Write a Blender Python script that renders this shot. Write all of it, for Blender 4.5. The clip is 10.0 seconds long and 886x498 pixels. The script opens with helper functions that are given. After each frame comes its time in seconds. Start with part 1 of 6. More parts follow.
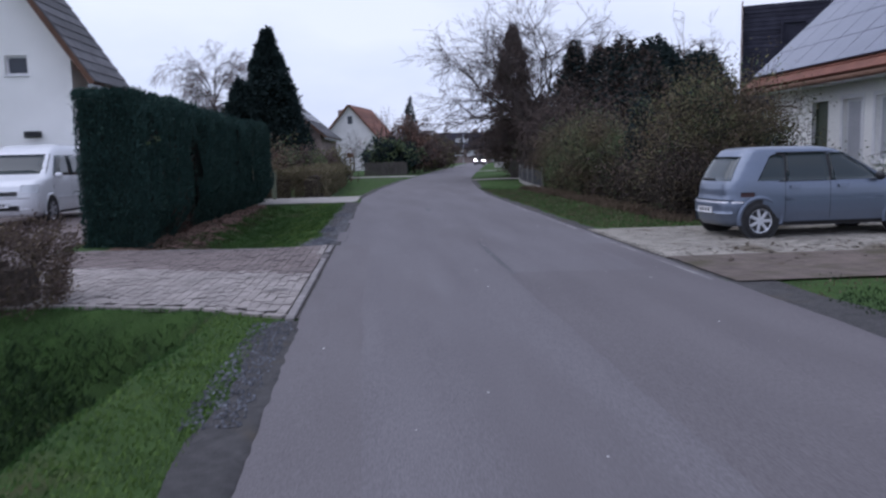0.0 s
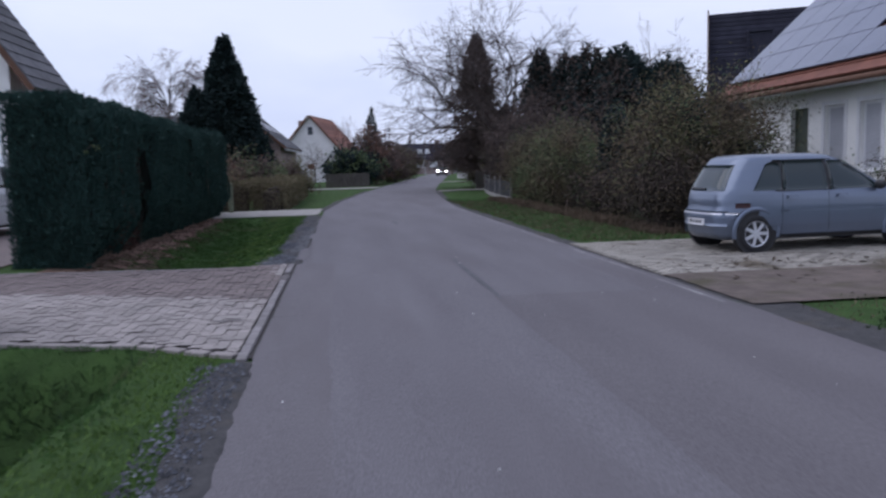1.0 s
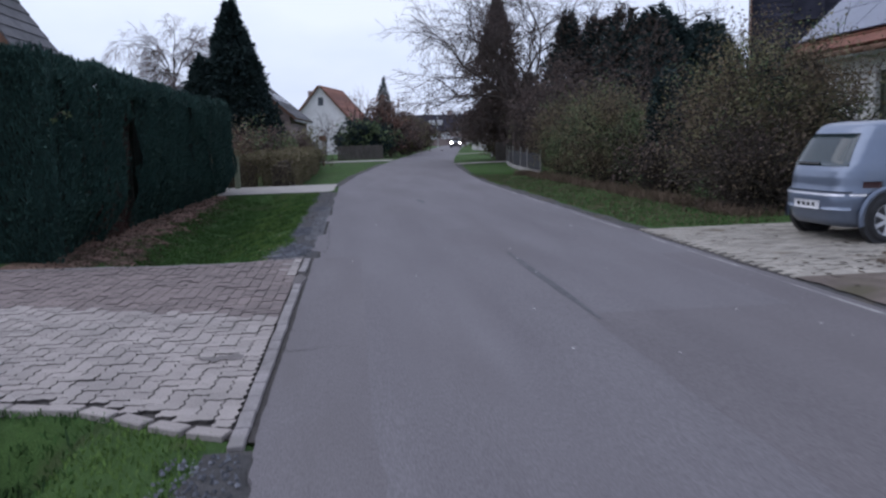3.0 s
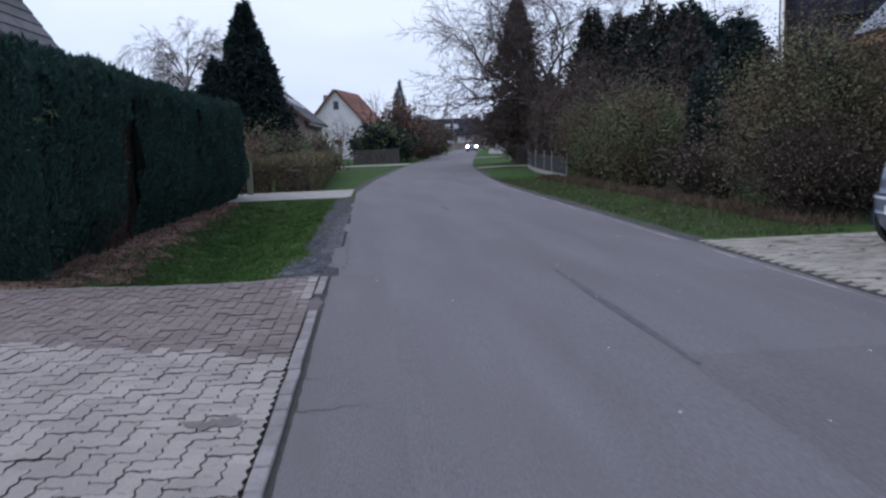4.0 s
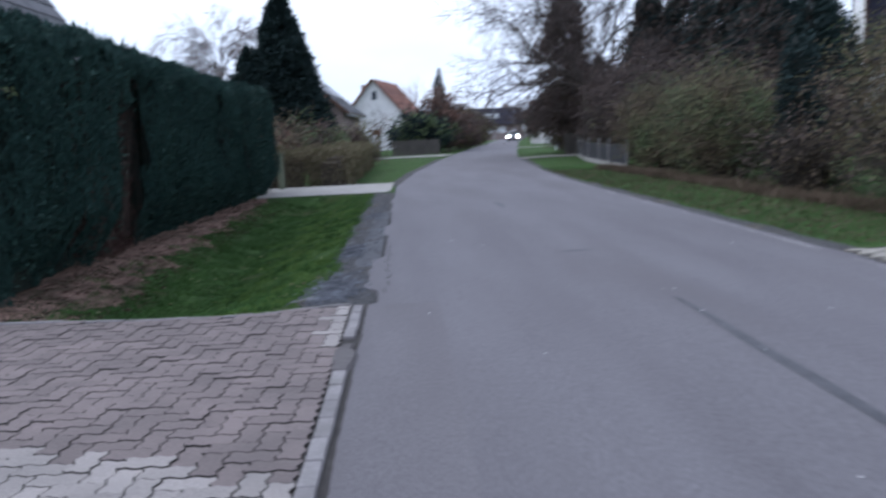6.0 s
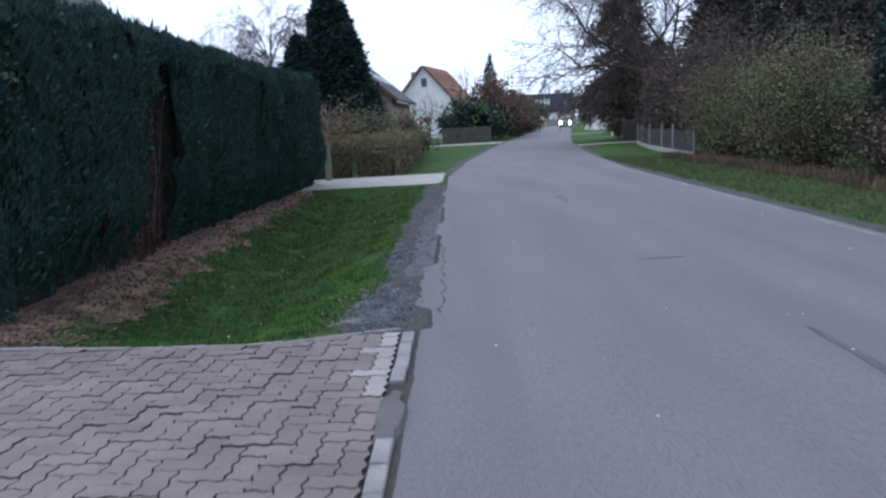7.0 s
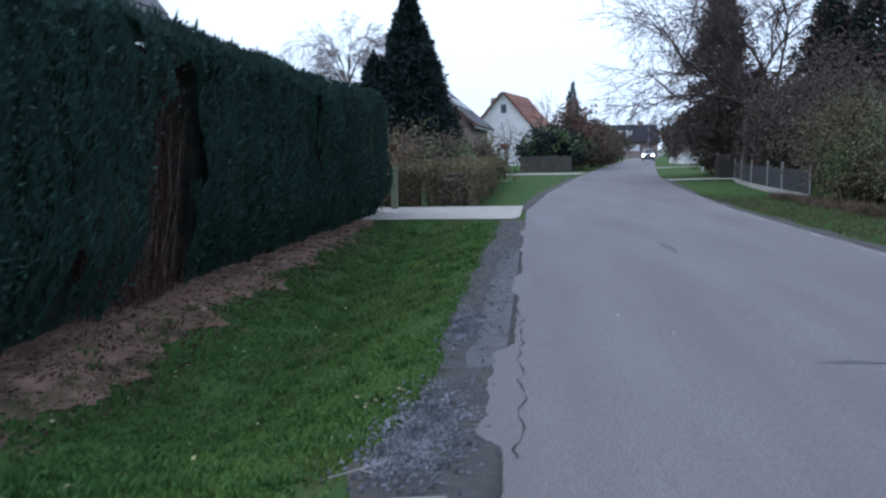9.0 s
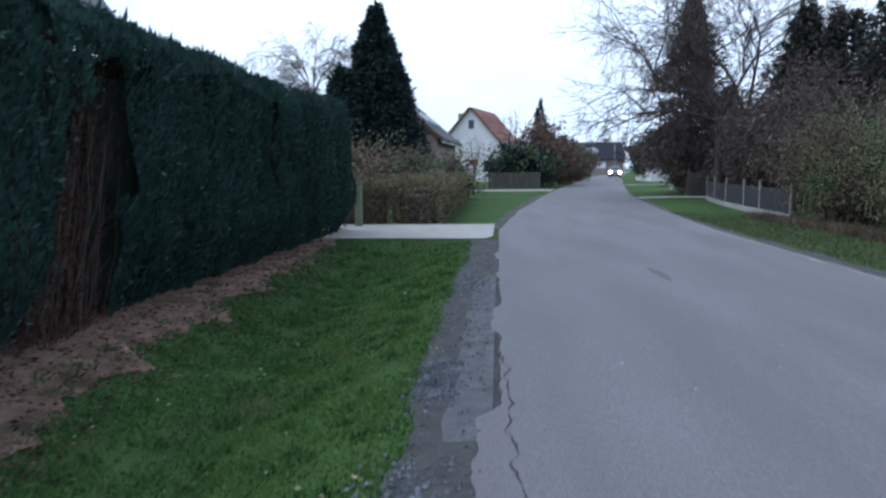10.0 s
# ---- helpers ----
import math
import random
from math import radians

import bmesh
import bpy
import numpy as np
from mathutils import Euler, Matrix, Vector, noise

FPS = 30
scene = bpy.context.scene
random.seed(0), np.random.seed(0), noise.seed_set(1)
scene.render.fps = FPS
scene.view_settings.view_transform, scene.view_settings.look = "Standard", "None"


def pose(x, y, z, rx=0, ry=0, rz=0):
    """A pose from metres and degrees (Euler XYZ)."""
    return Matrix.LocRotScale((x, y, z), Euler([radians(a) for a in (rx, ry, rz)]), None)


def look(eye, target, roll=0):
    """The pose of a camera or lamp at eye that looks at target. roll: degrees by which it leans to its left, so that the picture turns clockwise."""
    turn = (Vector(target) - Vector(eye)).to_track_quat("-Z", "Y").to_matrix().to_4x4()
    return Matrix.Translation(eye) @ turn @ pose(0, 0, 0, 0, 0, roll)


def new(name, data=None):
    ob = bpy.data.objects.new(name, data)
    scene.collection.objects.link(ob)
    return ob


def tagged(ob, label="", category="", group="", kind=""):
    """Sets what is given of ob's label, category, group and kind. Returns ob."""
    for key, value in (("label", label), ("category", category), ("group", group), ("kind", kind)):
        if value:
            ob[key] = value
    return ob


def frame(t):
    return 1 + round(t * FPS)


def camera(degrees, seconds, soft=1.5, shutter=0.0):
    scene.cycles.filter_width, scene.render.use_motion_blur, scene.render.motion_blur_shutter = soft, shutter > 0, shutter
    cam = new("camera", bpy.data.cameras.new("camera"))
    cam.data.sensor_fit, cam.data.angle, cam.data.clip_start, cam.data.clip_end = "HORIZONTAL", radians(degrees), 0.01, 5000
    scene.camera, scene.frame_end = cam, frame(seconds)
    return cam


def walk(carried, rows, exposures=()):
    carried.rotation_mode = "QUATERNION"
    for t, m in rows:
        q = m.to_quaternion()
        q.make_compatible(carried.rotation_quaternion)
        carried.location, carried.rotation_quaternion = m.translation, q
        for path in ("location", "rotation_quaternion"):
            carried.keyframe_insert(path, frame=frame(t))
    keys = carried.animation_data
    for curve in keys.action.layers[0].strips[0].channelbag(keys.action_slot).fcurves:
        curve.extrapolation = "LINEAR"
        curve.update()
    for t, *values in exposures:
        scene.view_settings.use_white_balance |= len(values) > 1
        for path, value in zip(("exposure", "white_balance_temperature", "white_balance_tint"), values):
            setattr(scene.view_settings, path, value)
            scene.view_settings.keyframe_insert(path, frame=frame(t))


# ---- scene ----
cam = camera(59.6, 10.0, soft=2.4, shutter=0.5)
PATH = [
    (0, (0.854, -3.234, 1.473), (1.004, -1.254, 1.234), -1.4),
    (0.5, (0.83, -2.663, 1.448), (1.036, -0.684, 1.236), -2.5),
    (1, (0.786, -2.096, 1.446), (1.035, -0.123, 1.233), -1.6),
    (1.5, (0.76, -1.518, 1.439), (1.26, 0.409, 1.246), -0.6),
    (2, (0.709, -0.927, 1.444), (1.19, 1.003, 1.234), 1.1),
    (2.5, (0.614, -0.299, 1.431), (1.047, 1.636, 1.173), 0.6),
    (3, (0.575, 0.258, 1.441), (0.795, 2.226, 1.157), -1.8),
    (4.5, (0.462, 2.123, 1.383), (0.639, 4.097, 1.115), -2.2),
    (5, (0.478, 2.605, 1.38), (0.671, 4.575, 1.095), -3.1),
    (5.5, (0.434, 3.248, 1.346), (0.643, 5.221, 1.094), -1.5),
    (6, (0.404, 3.776, 1.333), (0.486, 5.753, 1.042), -2.7),
    (6.2, (0.398, 3.986, 1.371), (0.374, 5.959, 1.041), -3.5),
    (7.3, (0.298, 5.274, 1.347), (0.232, 7.25, 1.051), -2.9),
    (7.5, (0.277, 5.502, 1.354), (0.139, 7.479, 1.08), -2.7),
    (8, (0.246, 6.02, 1.364), (0.033, 7.988, 1.078), -2.4),
    (8.5, (0.271, 6.552, 1.378), (-0.05, 8.511, 1.131), -2.0),
    (9, (0.228, 7.1, 1.349), (-0.002, 9.071, 1.105), -1.0),
    (9.5, (0.213, 7.636, 1.34), (0.009, 9.611, 1.094), -1.8),
    (10, (0.081, 8.204, 1.334), (-0.062, 10.189, 1.128), -0.4),
]
walk(cam, [(t, look(eye, target, roll)) for t, eye, target, roll in PATH],
     exposures=[(0, 0.0, 5780, 16), (1.5, -0.12, 5780, 16), (2.5, -0.12, 5800, 15), (3, 0.05, 5840, 13), (4.5, 0.05, 5730, 11), (6, 0.47, 5680, 9), (7.5, 0.58, 5560, 7), (8.5, 0.48, 5490, 6), (9.5, 0.55, 5470, 4), (10, 0.52, 5450, 3)])


# ---- sky and light ----
SUN_ELEV, SUN_AZ = radians(52), radians(285)
world = bpy.data.worlds.new("overcast_dusk")
scene.world = world
world.use_nodes = True
wn, wl = world.node_tree.nodes, world.node_tree.links
wn.clear()
w_out = wn.new("ShaderNodeOutputWorld")
w_bg = wn.new("ShaderNodeBackground")
w_sky = wn.new("ShaderNodeTexSky")
w_sky.sky_type = "NISHITA"
w_sky.sun_disc = False
w_sky.sun_elevation, w_sky.sun_rotation = SUN_ELEV, SUN_AZ
w_sky.air_density, w_sky.dust_density, w_sky.ozone_density = 1.0, 2.0, 1.5
w_gain = wn.new("ShaderNodeMix")
w_gain.data_type, w_gain.blend_type = "RGBA", "MULTIPLY"
w_gain.inputs[0].default_value = 1.0
w_gain.inputs[7].default_value = (0.11, 0.11, 0.11, 1)
w_co = wn.new("ShaderNodeTexCoord")
w_map = wn.new("ShaderNodeMapping")
w_map.inputs["Scale"].default_value = (1.0, 1.0, 2.6)
w_noise = wn.new("ShaderNodeTexNoise")
w_noise.inputs["Scale"].default_value = 1.7
w_noise.inputs["Detail"].default_value = 6.0
w_noise.inputs["Roughness"].default_value = 0.5
w_ramp = wn.new("ShaderNodeValToRGB")
w_ramp.color_ramp.elements[0].position = 0.36
w_ramp.color_ramp.elements[0].color = (0.68, 0.745, 0.93, 1)
w_ramp.color_ramp.elements[1].position = 0.66
w_ramp.color_ramp.elements[1].color = (0.96, 0.98, 1.06, 1)
w_mix = wn.new("ShaderNodeMix")
w_mix.data_type = "RGBA"
w_mix.inputs[0].default_value = 0.86
wl.new(w_co.outputs["Generated"], w_map.inputs["Vector"])
wl.new(w_map.outputs["Vector"], w_noise.inputs["Vector"])
wl.new(w_noise.outputs["Fac"], w_ramp.inputs["Fac"])
wl.new(w_sky.outputs["Color"], w_gain.inputs[6])
wl.new(w_gain.outputs[2], w_mix.inputs[6])
wl.new(w_ramp.outputs["Color"], w_mix.inputs[7])
wl.new(w_mix.outputs[2], w_bg.inputs["Color"])
wl.new(w_bg.outputs["Background"], w_out.inputs["Surface"])
w_bg.inputs["Strength"].default_value = 1.0

sun_data = bpy.data.lights.new("sun", "SUN")
sun_data.energy, sun_data.angle, sun_data.color = 1.35, radians(80), (1.0, 0.96, 0.92)
sun_lamp = new("sun", sun_data)
sun_lamp.matrix_world = look((40 * math.sin(SUN_AZ), 40 * math.cos(SUN_AZ), 40 * math.tan(SUN_ELEV)), (0, 0, 0))

# ---- materials ----


def lin(c):
    return (c[0], c[1], c[2], 1.0)


def material(name, col_a, col_b, scale=8.0, rough=0.8, bump=0.3, fine=60.0, metallic=0.0, island=0.0, piece=0.0,
             stain=None, stain_scale=0.7, stain_at=(0.55, 0.7), spec=0.4, stretch=(1, 1, 1), bump_dist=0.01, coat=0.0, large=0.25):
    """Procedural surface: two colours mixed by medium noise, value variation by fine noise and by large noise, relief, stains."""
    m = bpy.data.materials.new(name)
    m.use_nodes = True
    n, l = m.node_tree.nodes, m.node_tree.links
    b = n["Principled BSDF"]
    b.inputs["Roughness"].default_value = rough
    b.inputs["Metallic"].default_value = metallic
    b.inputs["Specular IOR Level"].default_value = spec
    b.inputs["Coat Weight"].default_value = coat
    geo = n.new("ShaderNodeNewGeometry")
    mp = n.new("ShaderNodeMapping")
    mp.inputs["Scale"].default_value = stretch
    l.new(geo.outputs["Position"], mp.inputs["Vector"])

    def tex(s, detail=4.0):
        t = n.new("ShaderNodeTexNoise")
        t.inputs["Scale"].default_value = s
        t.inputs["Detail"].default_value = detail
        l.new(mp.outputs["Vector"], t.inputs["Vector"])
        return t

    def blend(kind, fac, a, c):
        x = n.new("ShaderNodeMix")
        x.data_type, x.blend_type = "RGBA", kind
        for sock, v in ((x.inputs[0], fac), (x.inputs[6], a), (x.inputs[7], c)):
            if hasattr(v, "links"):
                l.new(v, sock)
            elif isinstance(v, tuple):
                sock.default_value = v
            else:
                sock.default_value = v
        return x.outputs[2]

    def ramp(src, p0, p1, c0=(0, 0, 0, 1), c1=(1, 1, 1, 1)):
        r = n.new("ShaderNodeValToRGB")
        r.color_ramp.elements[0].position, r.color_ramp.elements[0].color = p0, c0
        r.color_ramp.elements[1].position, r.color_ramp.elements[1].color = p1, c1
        l.new(src, r.inputs["Fac"])
        return r.outputs["Color"]

    mid = tex(scale)
    colour = blend("MIX", ramp(mid.outputs["Fac"], 0.32, 0.68), lin(col_a), lin(col_b))
    fin = tex(fine, 2.0)
    colour = blend("MULTIPLY", 0.6, colour, ramp(fin.outputs["Fac"], 0.25, 0.75, (0.55, 0.55, 0.55, 1), (1.35, 1.35, 1.35, 1)))
    big = tex(scale * 0.13, 3.0)
    colour = blend("MULTIPLY", large, colour, ramp(big.outputs["Fac"], 0.3, 0.7, (0.5, 0.5, 0.5, 1), (1.4, 1.4, 1.4, 1)))
    if stain:
        st = tex(stain_scale, 5.0)
        colour = blend("MIX", ramp(st.outputs["Fac"], *stain_at), colour, lin(stain))
    if island > 0:
        colour = blend("MULTIPLY", island, colour, ramp(geo.outputs["Random Per Island"], 0.0, 1.0, (0.35, 0.35, 0.35, 1), (1.6, 1.6, 1.6, 1)))
    if piece > 0:
        inf = n.new("ShaderNodeObjectInfo")
        colour = blend("MULTIPLY", piece, colour, ramp(inf.outputs["Random"], 0.0, 1.0, (0.5, 0.5, 0.5, 1), (1.5, 1.5, 1.5, 1)))
    l.new(colour, b.inputs["Base Color"])
    if bump > 0:
        bm_n = n.new("ShaderNodeBump")
        bm_n.inputs["Strength"].default_value = bump
        bm_n.inputs["Distance"].default_value = bump_dist
        l.new(fin.outputs["Fac"], bm_n.inputs["Height"])
        l.new(bm_n.outputs["Normal"], b.inputs["Normal"])
    return m


def glass_dark(name, tint, rough=0.04):
    m = bpy.data.materials.new(name)
    m.use_nodes = True
    b = m.node_tree.nodes["Principled BSDF"]
    b.inputs["Base Color"].default_value = lin(tint)
    b.inputs["Roughness"].default_value = rough
    b.inputs["Specular IOR Level"].default_value = 0.45
    b.inputs["Coat Weight"].default_value = 0.2
    return m


def glow(name, colour, strength):
    m = bpy.data.materials.new(name)
    m.use_nodes = True
    b = m.node_tree.nodes["Principled BSDF"]
    b.inputs["Emission Color"].default_value = lin(colour)
    b.inputs["Emission Strength"].default_value = strength
    return m


M_ASPHALT = material("asphalt", (0.122, 0.112, 0.122), (0.147, 0.137, 0.148), 1.6, 0.85, 0.5, 140.0, stain=(0.108, 0.098, 0.105), stain_scale=0.9, stain_at=(0.5, 0.72), large=0.22, stretch=(1, 0.16, 1))
M_ASPHALT_LATE = material("asphalt_later_lane", (0.112, 0.101, 0.109), (0.134, 0.122, 0.13), 1.6, 0.86, 0.5, 140.0, stain=(0.098, 0.088, 0.093), stain_scale=0.9, stain_at=(0.5, 0.72), large=0.22, stretch=(1, 0.16, 1))
M_ASPHALT_EDGE = material("asphalt_edge_strip", (0.117, 0.106, 0.114), (0.14, 0.129, 0.138), 1.6, 0.86, 0.5, 140.0, stain=(0.102, 0.092, 0.096), stain_scale=1.4, stain_at=(0.5, 0.7), large=0.22, stretch=(1, 0.2, 1))
M_ASPHALT_OLD = material("asphalt_crumbled", (0.06, 0.06, 0.068), (0.10, 0.10, 0.11), 7.0, 0.9, 0.8, 90.0, stain=(0.05, 0.045, 0.04), stain_scale=3.0)
M_TAR = material("tar_seam", (0.055, 0.055, 0.062), (0.085, 0.083, 0.092), 9.0, 0.7, 0.3, 100.0)
M_CRACK = material("crack_dark", (0.03, 0.03, 0.03), (0.05, 0.045, 0.045), 20.0, 0.95, 0.3, 100.0)
M_EDGE_LINE = material("pale_edge_line", (0.23, 0.22, 0.22), (0.34, 0.33, 0.32), 4.0, 0.85, 0.4, 80.0, stain=(0.16, 0.155, 0.16), stain_scale=2.5, stain_at=(0.48, 0.6))
M_GRASS = material("grass_ground", (0.044, 0.079, 0.026), (0.063, 0.114, 0.033), 3.0, 0.95, 0.9, 90.0, stain=(0.075, 0.06, 0.035), stain_scale=0.9, stain_at=(0.56, 0.75), bump_dist=0.03, spec=0.1)
M_BLADE = material("grass_blade", (0.037, 0.087, 0.022), (0.064, 0.126, 0.032), 1.4, 0.75, 0.0, 30.0, island=0.4, spec=0.2)
M_BLADE_BRIGHT = material("yellow_green_lit_blade", (0.078, 0.140, 0.030), (0.109, 0.175, 0.044), 1.4, 0.8, 0.0, 30.0, island=0.25, spec=0.2)
M_BLADE_DRY = material("dry_grass_blade", (0.09, 0.066, 0.046), (0.155, 0.113, 0.082), 2.0, 0.85, 0.0, 30.0, island=0.6, spec=0.2)
M_SOIL = material("needle_litter_soil", (0.159, 0.100, 0.078), (0.254, 0.165, 0.130), 5.0, 0.95, 1.0, 80.0, stain=(0.07, 0.055, 0.036), stain_scale=2.2, stain_at=(0.5, 0.68), bump_dist=0.03, spec=0.15)
M_GRAVEL = material("gravel_stone", (0.06, 0.063, 0.074), (0.145, 0.15, 0.172), 5.0, 0.85, 0.4, 90.0, island=0.85)
M_GRAVEL_BED = material("gravel_bed", (0.05, 0.048, 0.05), (0.08, 0.077, 0.078), 9.0, 0.95, 1.0, 110.0, stain=(0.09, 0.075, 0.055), stain_scale=1.6, bump_dist=0.02)
M_PAVER = material("red_grey_paver", (0.139, 0.113, 0.109), (0.180, 0.144, 0.138), 2.5, 0.85, 0.5, 110.0, piece=0.22, island=0.0, large=0.3)
M_PAVER_LIGHT = material("pale_grey_paver", (0.248, 0.223, 0.212), (0.308, 0.274, 0.258), 2.5, 0.85, 0.5, 110.0, piece=0.2, large=0.3)
M_PAVER_J = material("joined_paver", (0.139, 0.113, 0.109), (0.180, 0.144, 0.138), 2.5, 0.85, 0.5, 110.0, island=0.22, large=0.3)
M_PAVER_LIGHT_J = material("joined_pale_paver", (0.248, 0.223, 0.212), (0.308, 0.274, 0.258), 2.5, 0.85, 0.5, 110.0, island=0.2)
M_JOINT = material("joint_sand_and_shade", (0.03, 0.026, 0.025), (0.05, 0.044, 0.041), 12.0, 0.95, 0.6, 120.0)
M_KERB = material("concrete_kerb", (0.18, 0.165, 0.165), (0.24, 0.222, 0.222), 6.0, 0.85, 0.4, 110.0, piece=0.25, stain=(0.15, 0.14, 0.135), stain_scale=4.0, stain_at=(0.55, 0.7))
M_CREAM = material("cream_cobble", (0.24, 0.22, 0.19), (0.315, 0.29, 0.252), 3.0, 0.88, 0.5, 100.0, piece=0.35, stain=(0.12, 0.10, 0.075), stain_scale=0.9, stain_at=(0.56, 0.64))
M_CREAM_J = material("joined_cream_cobble", (0.24, 0.22, 0.19), (0.315, 0.29, 0.252), 3.0, 0.88, 0.5, 100.0, island=0.35, stain=(0.12, 0.10, 0.075), stain_scale=0.9, stain_at=(0.56, 0.64))
M_LITTER = material("leaf_litter_paving", (0.095, 0.074, 0.063), (0.148, 0.117, 0.1), 4.0, 0.92, 0.8, 80.0, stain=(0.07, 0.06, 0.035), stain_scale=1.5, stain_at=(0.5, 0.66))
M_CONCRETE = material("pale_concrete_path", (0.26, 0.245, 0.225), (0.33, 0.31, 0.285), 2.0, 0.9, 0.3, 80.0)
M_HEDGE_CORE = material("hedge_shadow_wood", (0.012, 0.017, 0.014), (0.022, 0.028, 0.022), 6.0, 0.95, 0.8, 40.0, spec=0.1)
M_THUJA = material("thuja_spray", (0.017, 0.043, 0.037), (0.031, 0.068, 0.058), 1.6, 0.7, 0.0, 30.0, island=0.5, spec=0.25)
M_THUJA_LIGHT = material("thuja_young_tip", (0.03, 0.062, 0.05), (0.05, 0.095, 0.075), 2.5, 0.7, 0.0, 30.0, island=0.6, spec=0.25)
M_DEAD = material("dead_brown_twig", (0.04, 0.022, 0.019), (0.078, 0.044, 0.036), 3.0, 0.9, 0.3, 50.0, island=0.6, spec=0.15)
M_BARK = material("grey_brown_bark", (0.055, 0.045, 0.04), (0.10, 0.082, 0.07), 8.0, 0.95, 0.9, 40.0, spec=0.15, stretch=(1, 1, 0.3))
M_TWIG = material("bare_twig", (0.066, 0.053, 0.049), (0.113, 0.090, 0.084), 2.0, 0.92, 0.0, 30.0, island=0.4, spec=0.15)
M_BIRCH_TWIG = material("birch_twig", (0.15, 0.12, 0.12), (0.22, 0.18, 0.175), 2.0, 0.92, 0.0, 30.0, island=0.4, spec=0.15)
M_FIR = material("dark_conifer_needles", (0.014, 0.026, 0.026), (0.028, 0.045, 0.043), 1.2, 0.85, 0.0, 30.0, island=0.4, spec=0.2)
M_BROWN_FOL = material("brown_withered_foliage", (0.084, 0.062, 0.054), (0.142, 0.108, 0.093), 1.2, 0.9, 0.0, 30.0, island=0.45, spec=0.15)
M_OLIVE = material("olive_autumn_leaf", (0.112, 0.106, 0.055), (0.174, 0.159, 0.082), 1.2, 0.8, 0.0, 30.0, island=0.32, spec=0.25)
M_GREEN = material("shrub_green_leaf", (0.074, 0.108, 0.052), (0.134, 0.170, 0.081), 1.2, 0.8, 0.0, 30.0, island=0.45, spec=0.25)
M_TAN = material("tan_autumn_leaf", (0.100, 0.076, 0.051), (0.152, 0.117, 0.077), 1.2, 0.85, 0.0, 30.0, island=0.3, spec=0.2)
M_TWIG_DARK = material("dark_shrub_stem", (0.03, 0.026, 0.022), (0.055, 0.046, 0.038), 2.0, 0.92, 0.0, 30.0, island=0.4, spec=0.15)
M_HEDGE_TAN = material("tan_hedge_leaf", (0.132, 0.109, 0.069), (0.207, 0.172, 0.113), 1.2, 0.85, 0.0, 30.0, island=0.4, spec=0.2)
M_RUSSET = material("russet_autumn_leaf", (0.138, 0.079, 0.060), (0.206, 0.122, 0.094), 1.2, 0.8, 0.0, 30.0, island=0.5, spec=0.2)
M_YELLOWISH = material("pale_yellow_leaf", (0.24, 0.22, 0.11), (0.34, 0.31, 0.19), 2.0, 0.75, 0.0, 30.0, island=0.5, spec=0.25)
M_PLASTER = material("white_plaster", (0.840, 0.830, 0.814), (0.903, 0.892, 0.877), 1.0, 0.9, 0.3, 60.0, large=0.1)
M_PLASTER_GREY = material("grey_plaster", (0.575, 0.556, 0.562), (0.675, 0.656, 0.663), 1.0, 0.9, 0.3, 60.0, large=0.15)
M_WHITE_PAINT = material("white_window_paint", (0.72, 0.72, 0.74), (0.78, 0.78, 0.8), 3.0, 0.5, 0.1, 60.0, large=0.1)
M_SHUTTER = material("grey_roller_shutter", (0.42, 0.43, 0.47), (0.47, 0.48, 0.52), 3.0, 0.6, 0.2, 50.0, large=0.1)
M_WOOD_BROWN = material("brown_stained_wood", (0.10, 0.05, 0.03), (0.16, 0.085, 0.055), 4.0, 0.75, 0.4, 40.0, stretch=(1, 1, 0.2))
M_ROOF_RED = material("red_clay_tile", (0.17, 0.066, 0.045), (0.235, 0.095, 0.062), 3.0, 0.8, 0.4, 40.0, island=0.4)
M_ROOF_GREY = material("grey_concrete_tile", (0.085, 0.083, 0.09), (0.13, 0.127, 0.135), 3.0, 0.85, 0.4, 40.0, island=0.4)
M_ROOF_DARK = material("dark_slate_cladding", (0.024, 0.024, 0.036), (0.038, 0.038, 0.054), 2.0, 0.8, 0.3, 40.0, island=0.35, spec=0.12)
M_SOLAR = material("solar_glass", (0.06, 0.066, 0.10), (0.085, 0.09, 0.13), 1.5, 0.3, 0.0, 20.0, spec=0.8, coat=0.5, large=0.1)
M_SOLAR_FRAME = material("aluminium_frame", (0.07, 0.075, 0.11), (0.095, 0.1, 0.14), 6.0, 0.4, 0.0, 40.0, metallic=0.3)
M_BRICK = material("greyed_brick_wall", (0.22, 0.17, 0.155), (0.31, 0.25, 0.235), 6.0, 0.9, 0.5, 40.0)
M_CAR_BLUE = material("silver_blue_car_paint", (0.15, 0.18, 0.245), (0.158, 0.19, 0.255), 1.0, 0.3, 0.0, 300.0, metallic=0.55, coat=0.5, large=0.05)
M_CAR_WHITE = material("white_car_paint", (0.74, 0.75, 0.78), (0.77, 0.78, 0.81), 1.0, 0.3, 0.0, 300.0, coat=0.6, large=0.03)
M_RUBBER = material("black_rubber", (0.018, 0.018, 0.02), (0.03, 0.03, 0.032), 8.0, 0.85, 0.3, 80.0)
M_PLASTIC = material("black_plastic", (0.015, 0.015, 0.017), (0.025, 0.025, 0.028), 8.0, 0.55, 0.1, 80.0)
M_ALLOY = material("silver_alloy", (0.55, 0.56, 0.6), (0.65, 0.66, 0.7), 5.0, 0.35, 0.0, 60.0, metallic=0.7)
M_GLASS = glass_dark("car_window_glass", (0.014, 0.026, 0.03))
M_WINDOW = glass_dark("house_window_glass", (0.03, 0.035, 0.045))
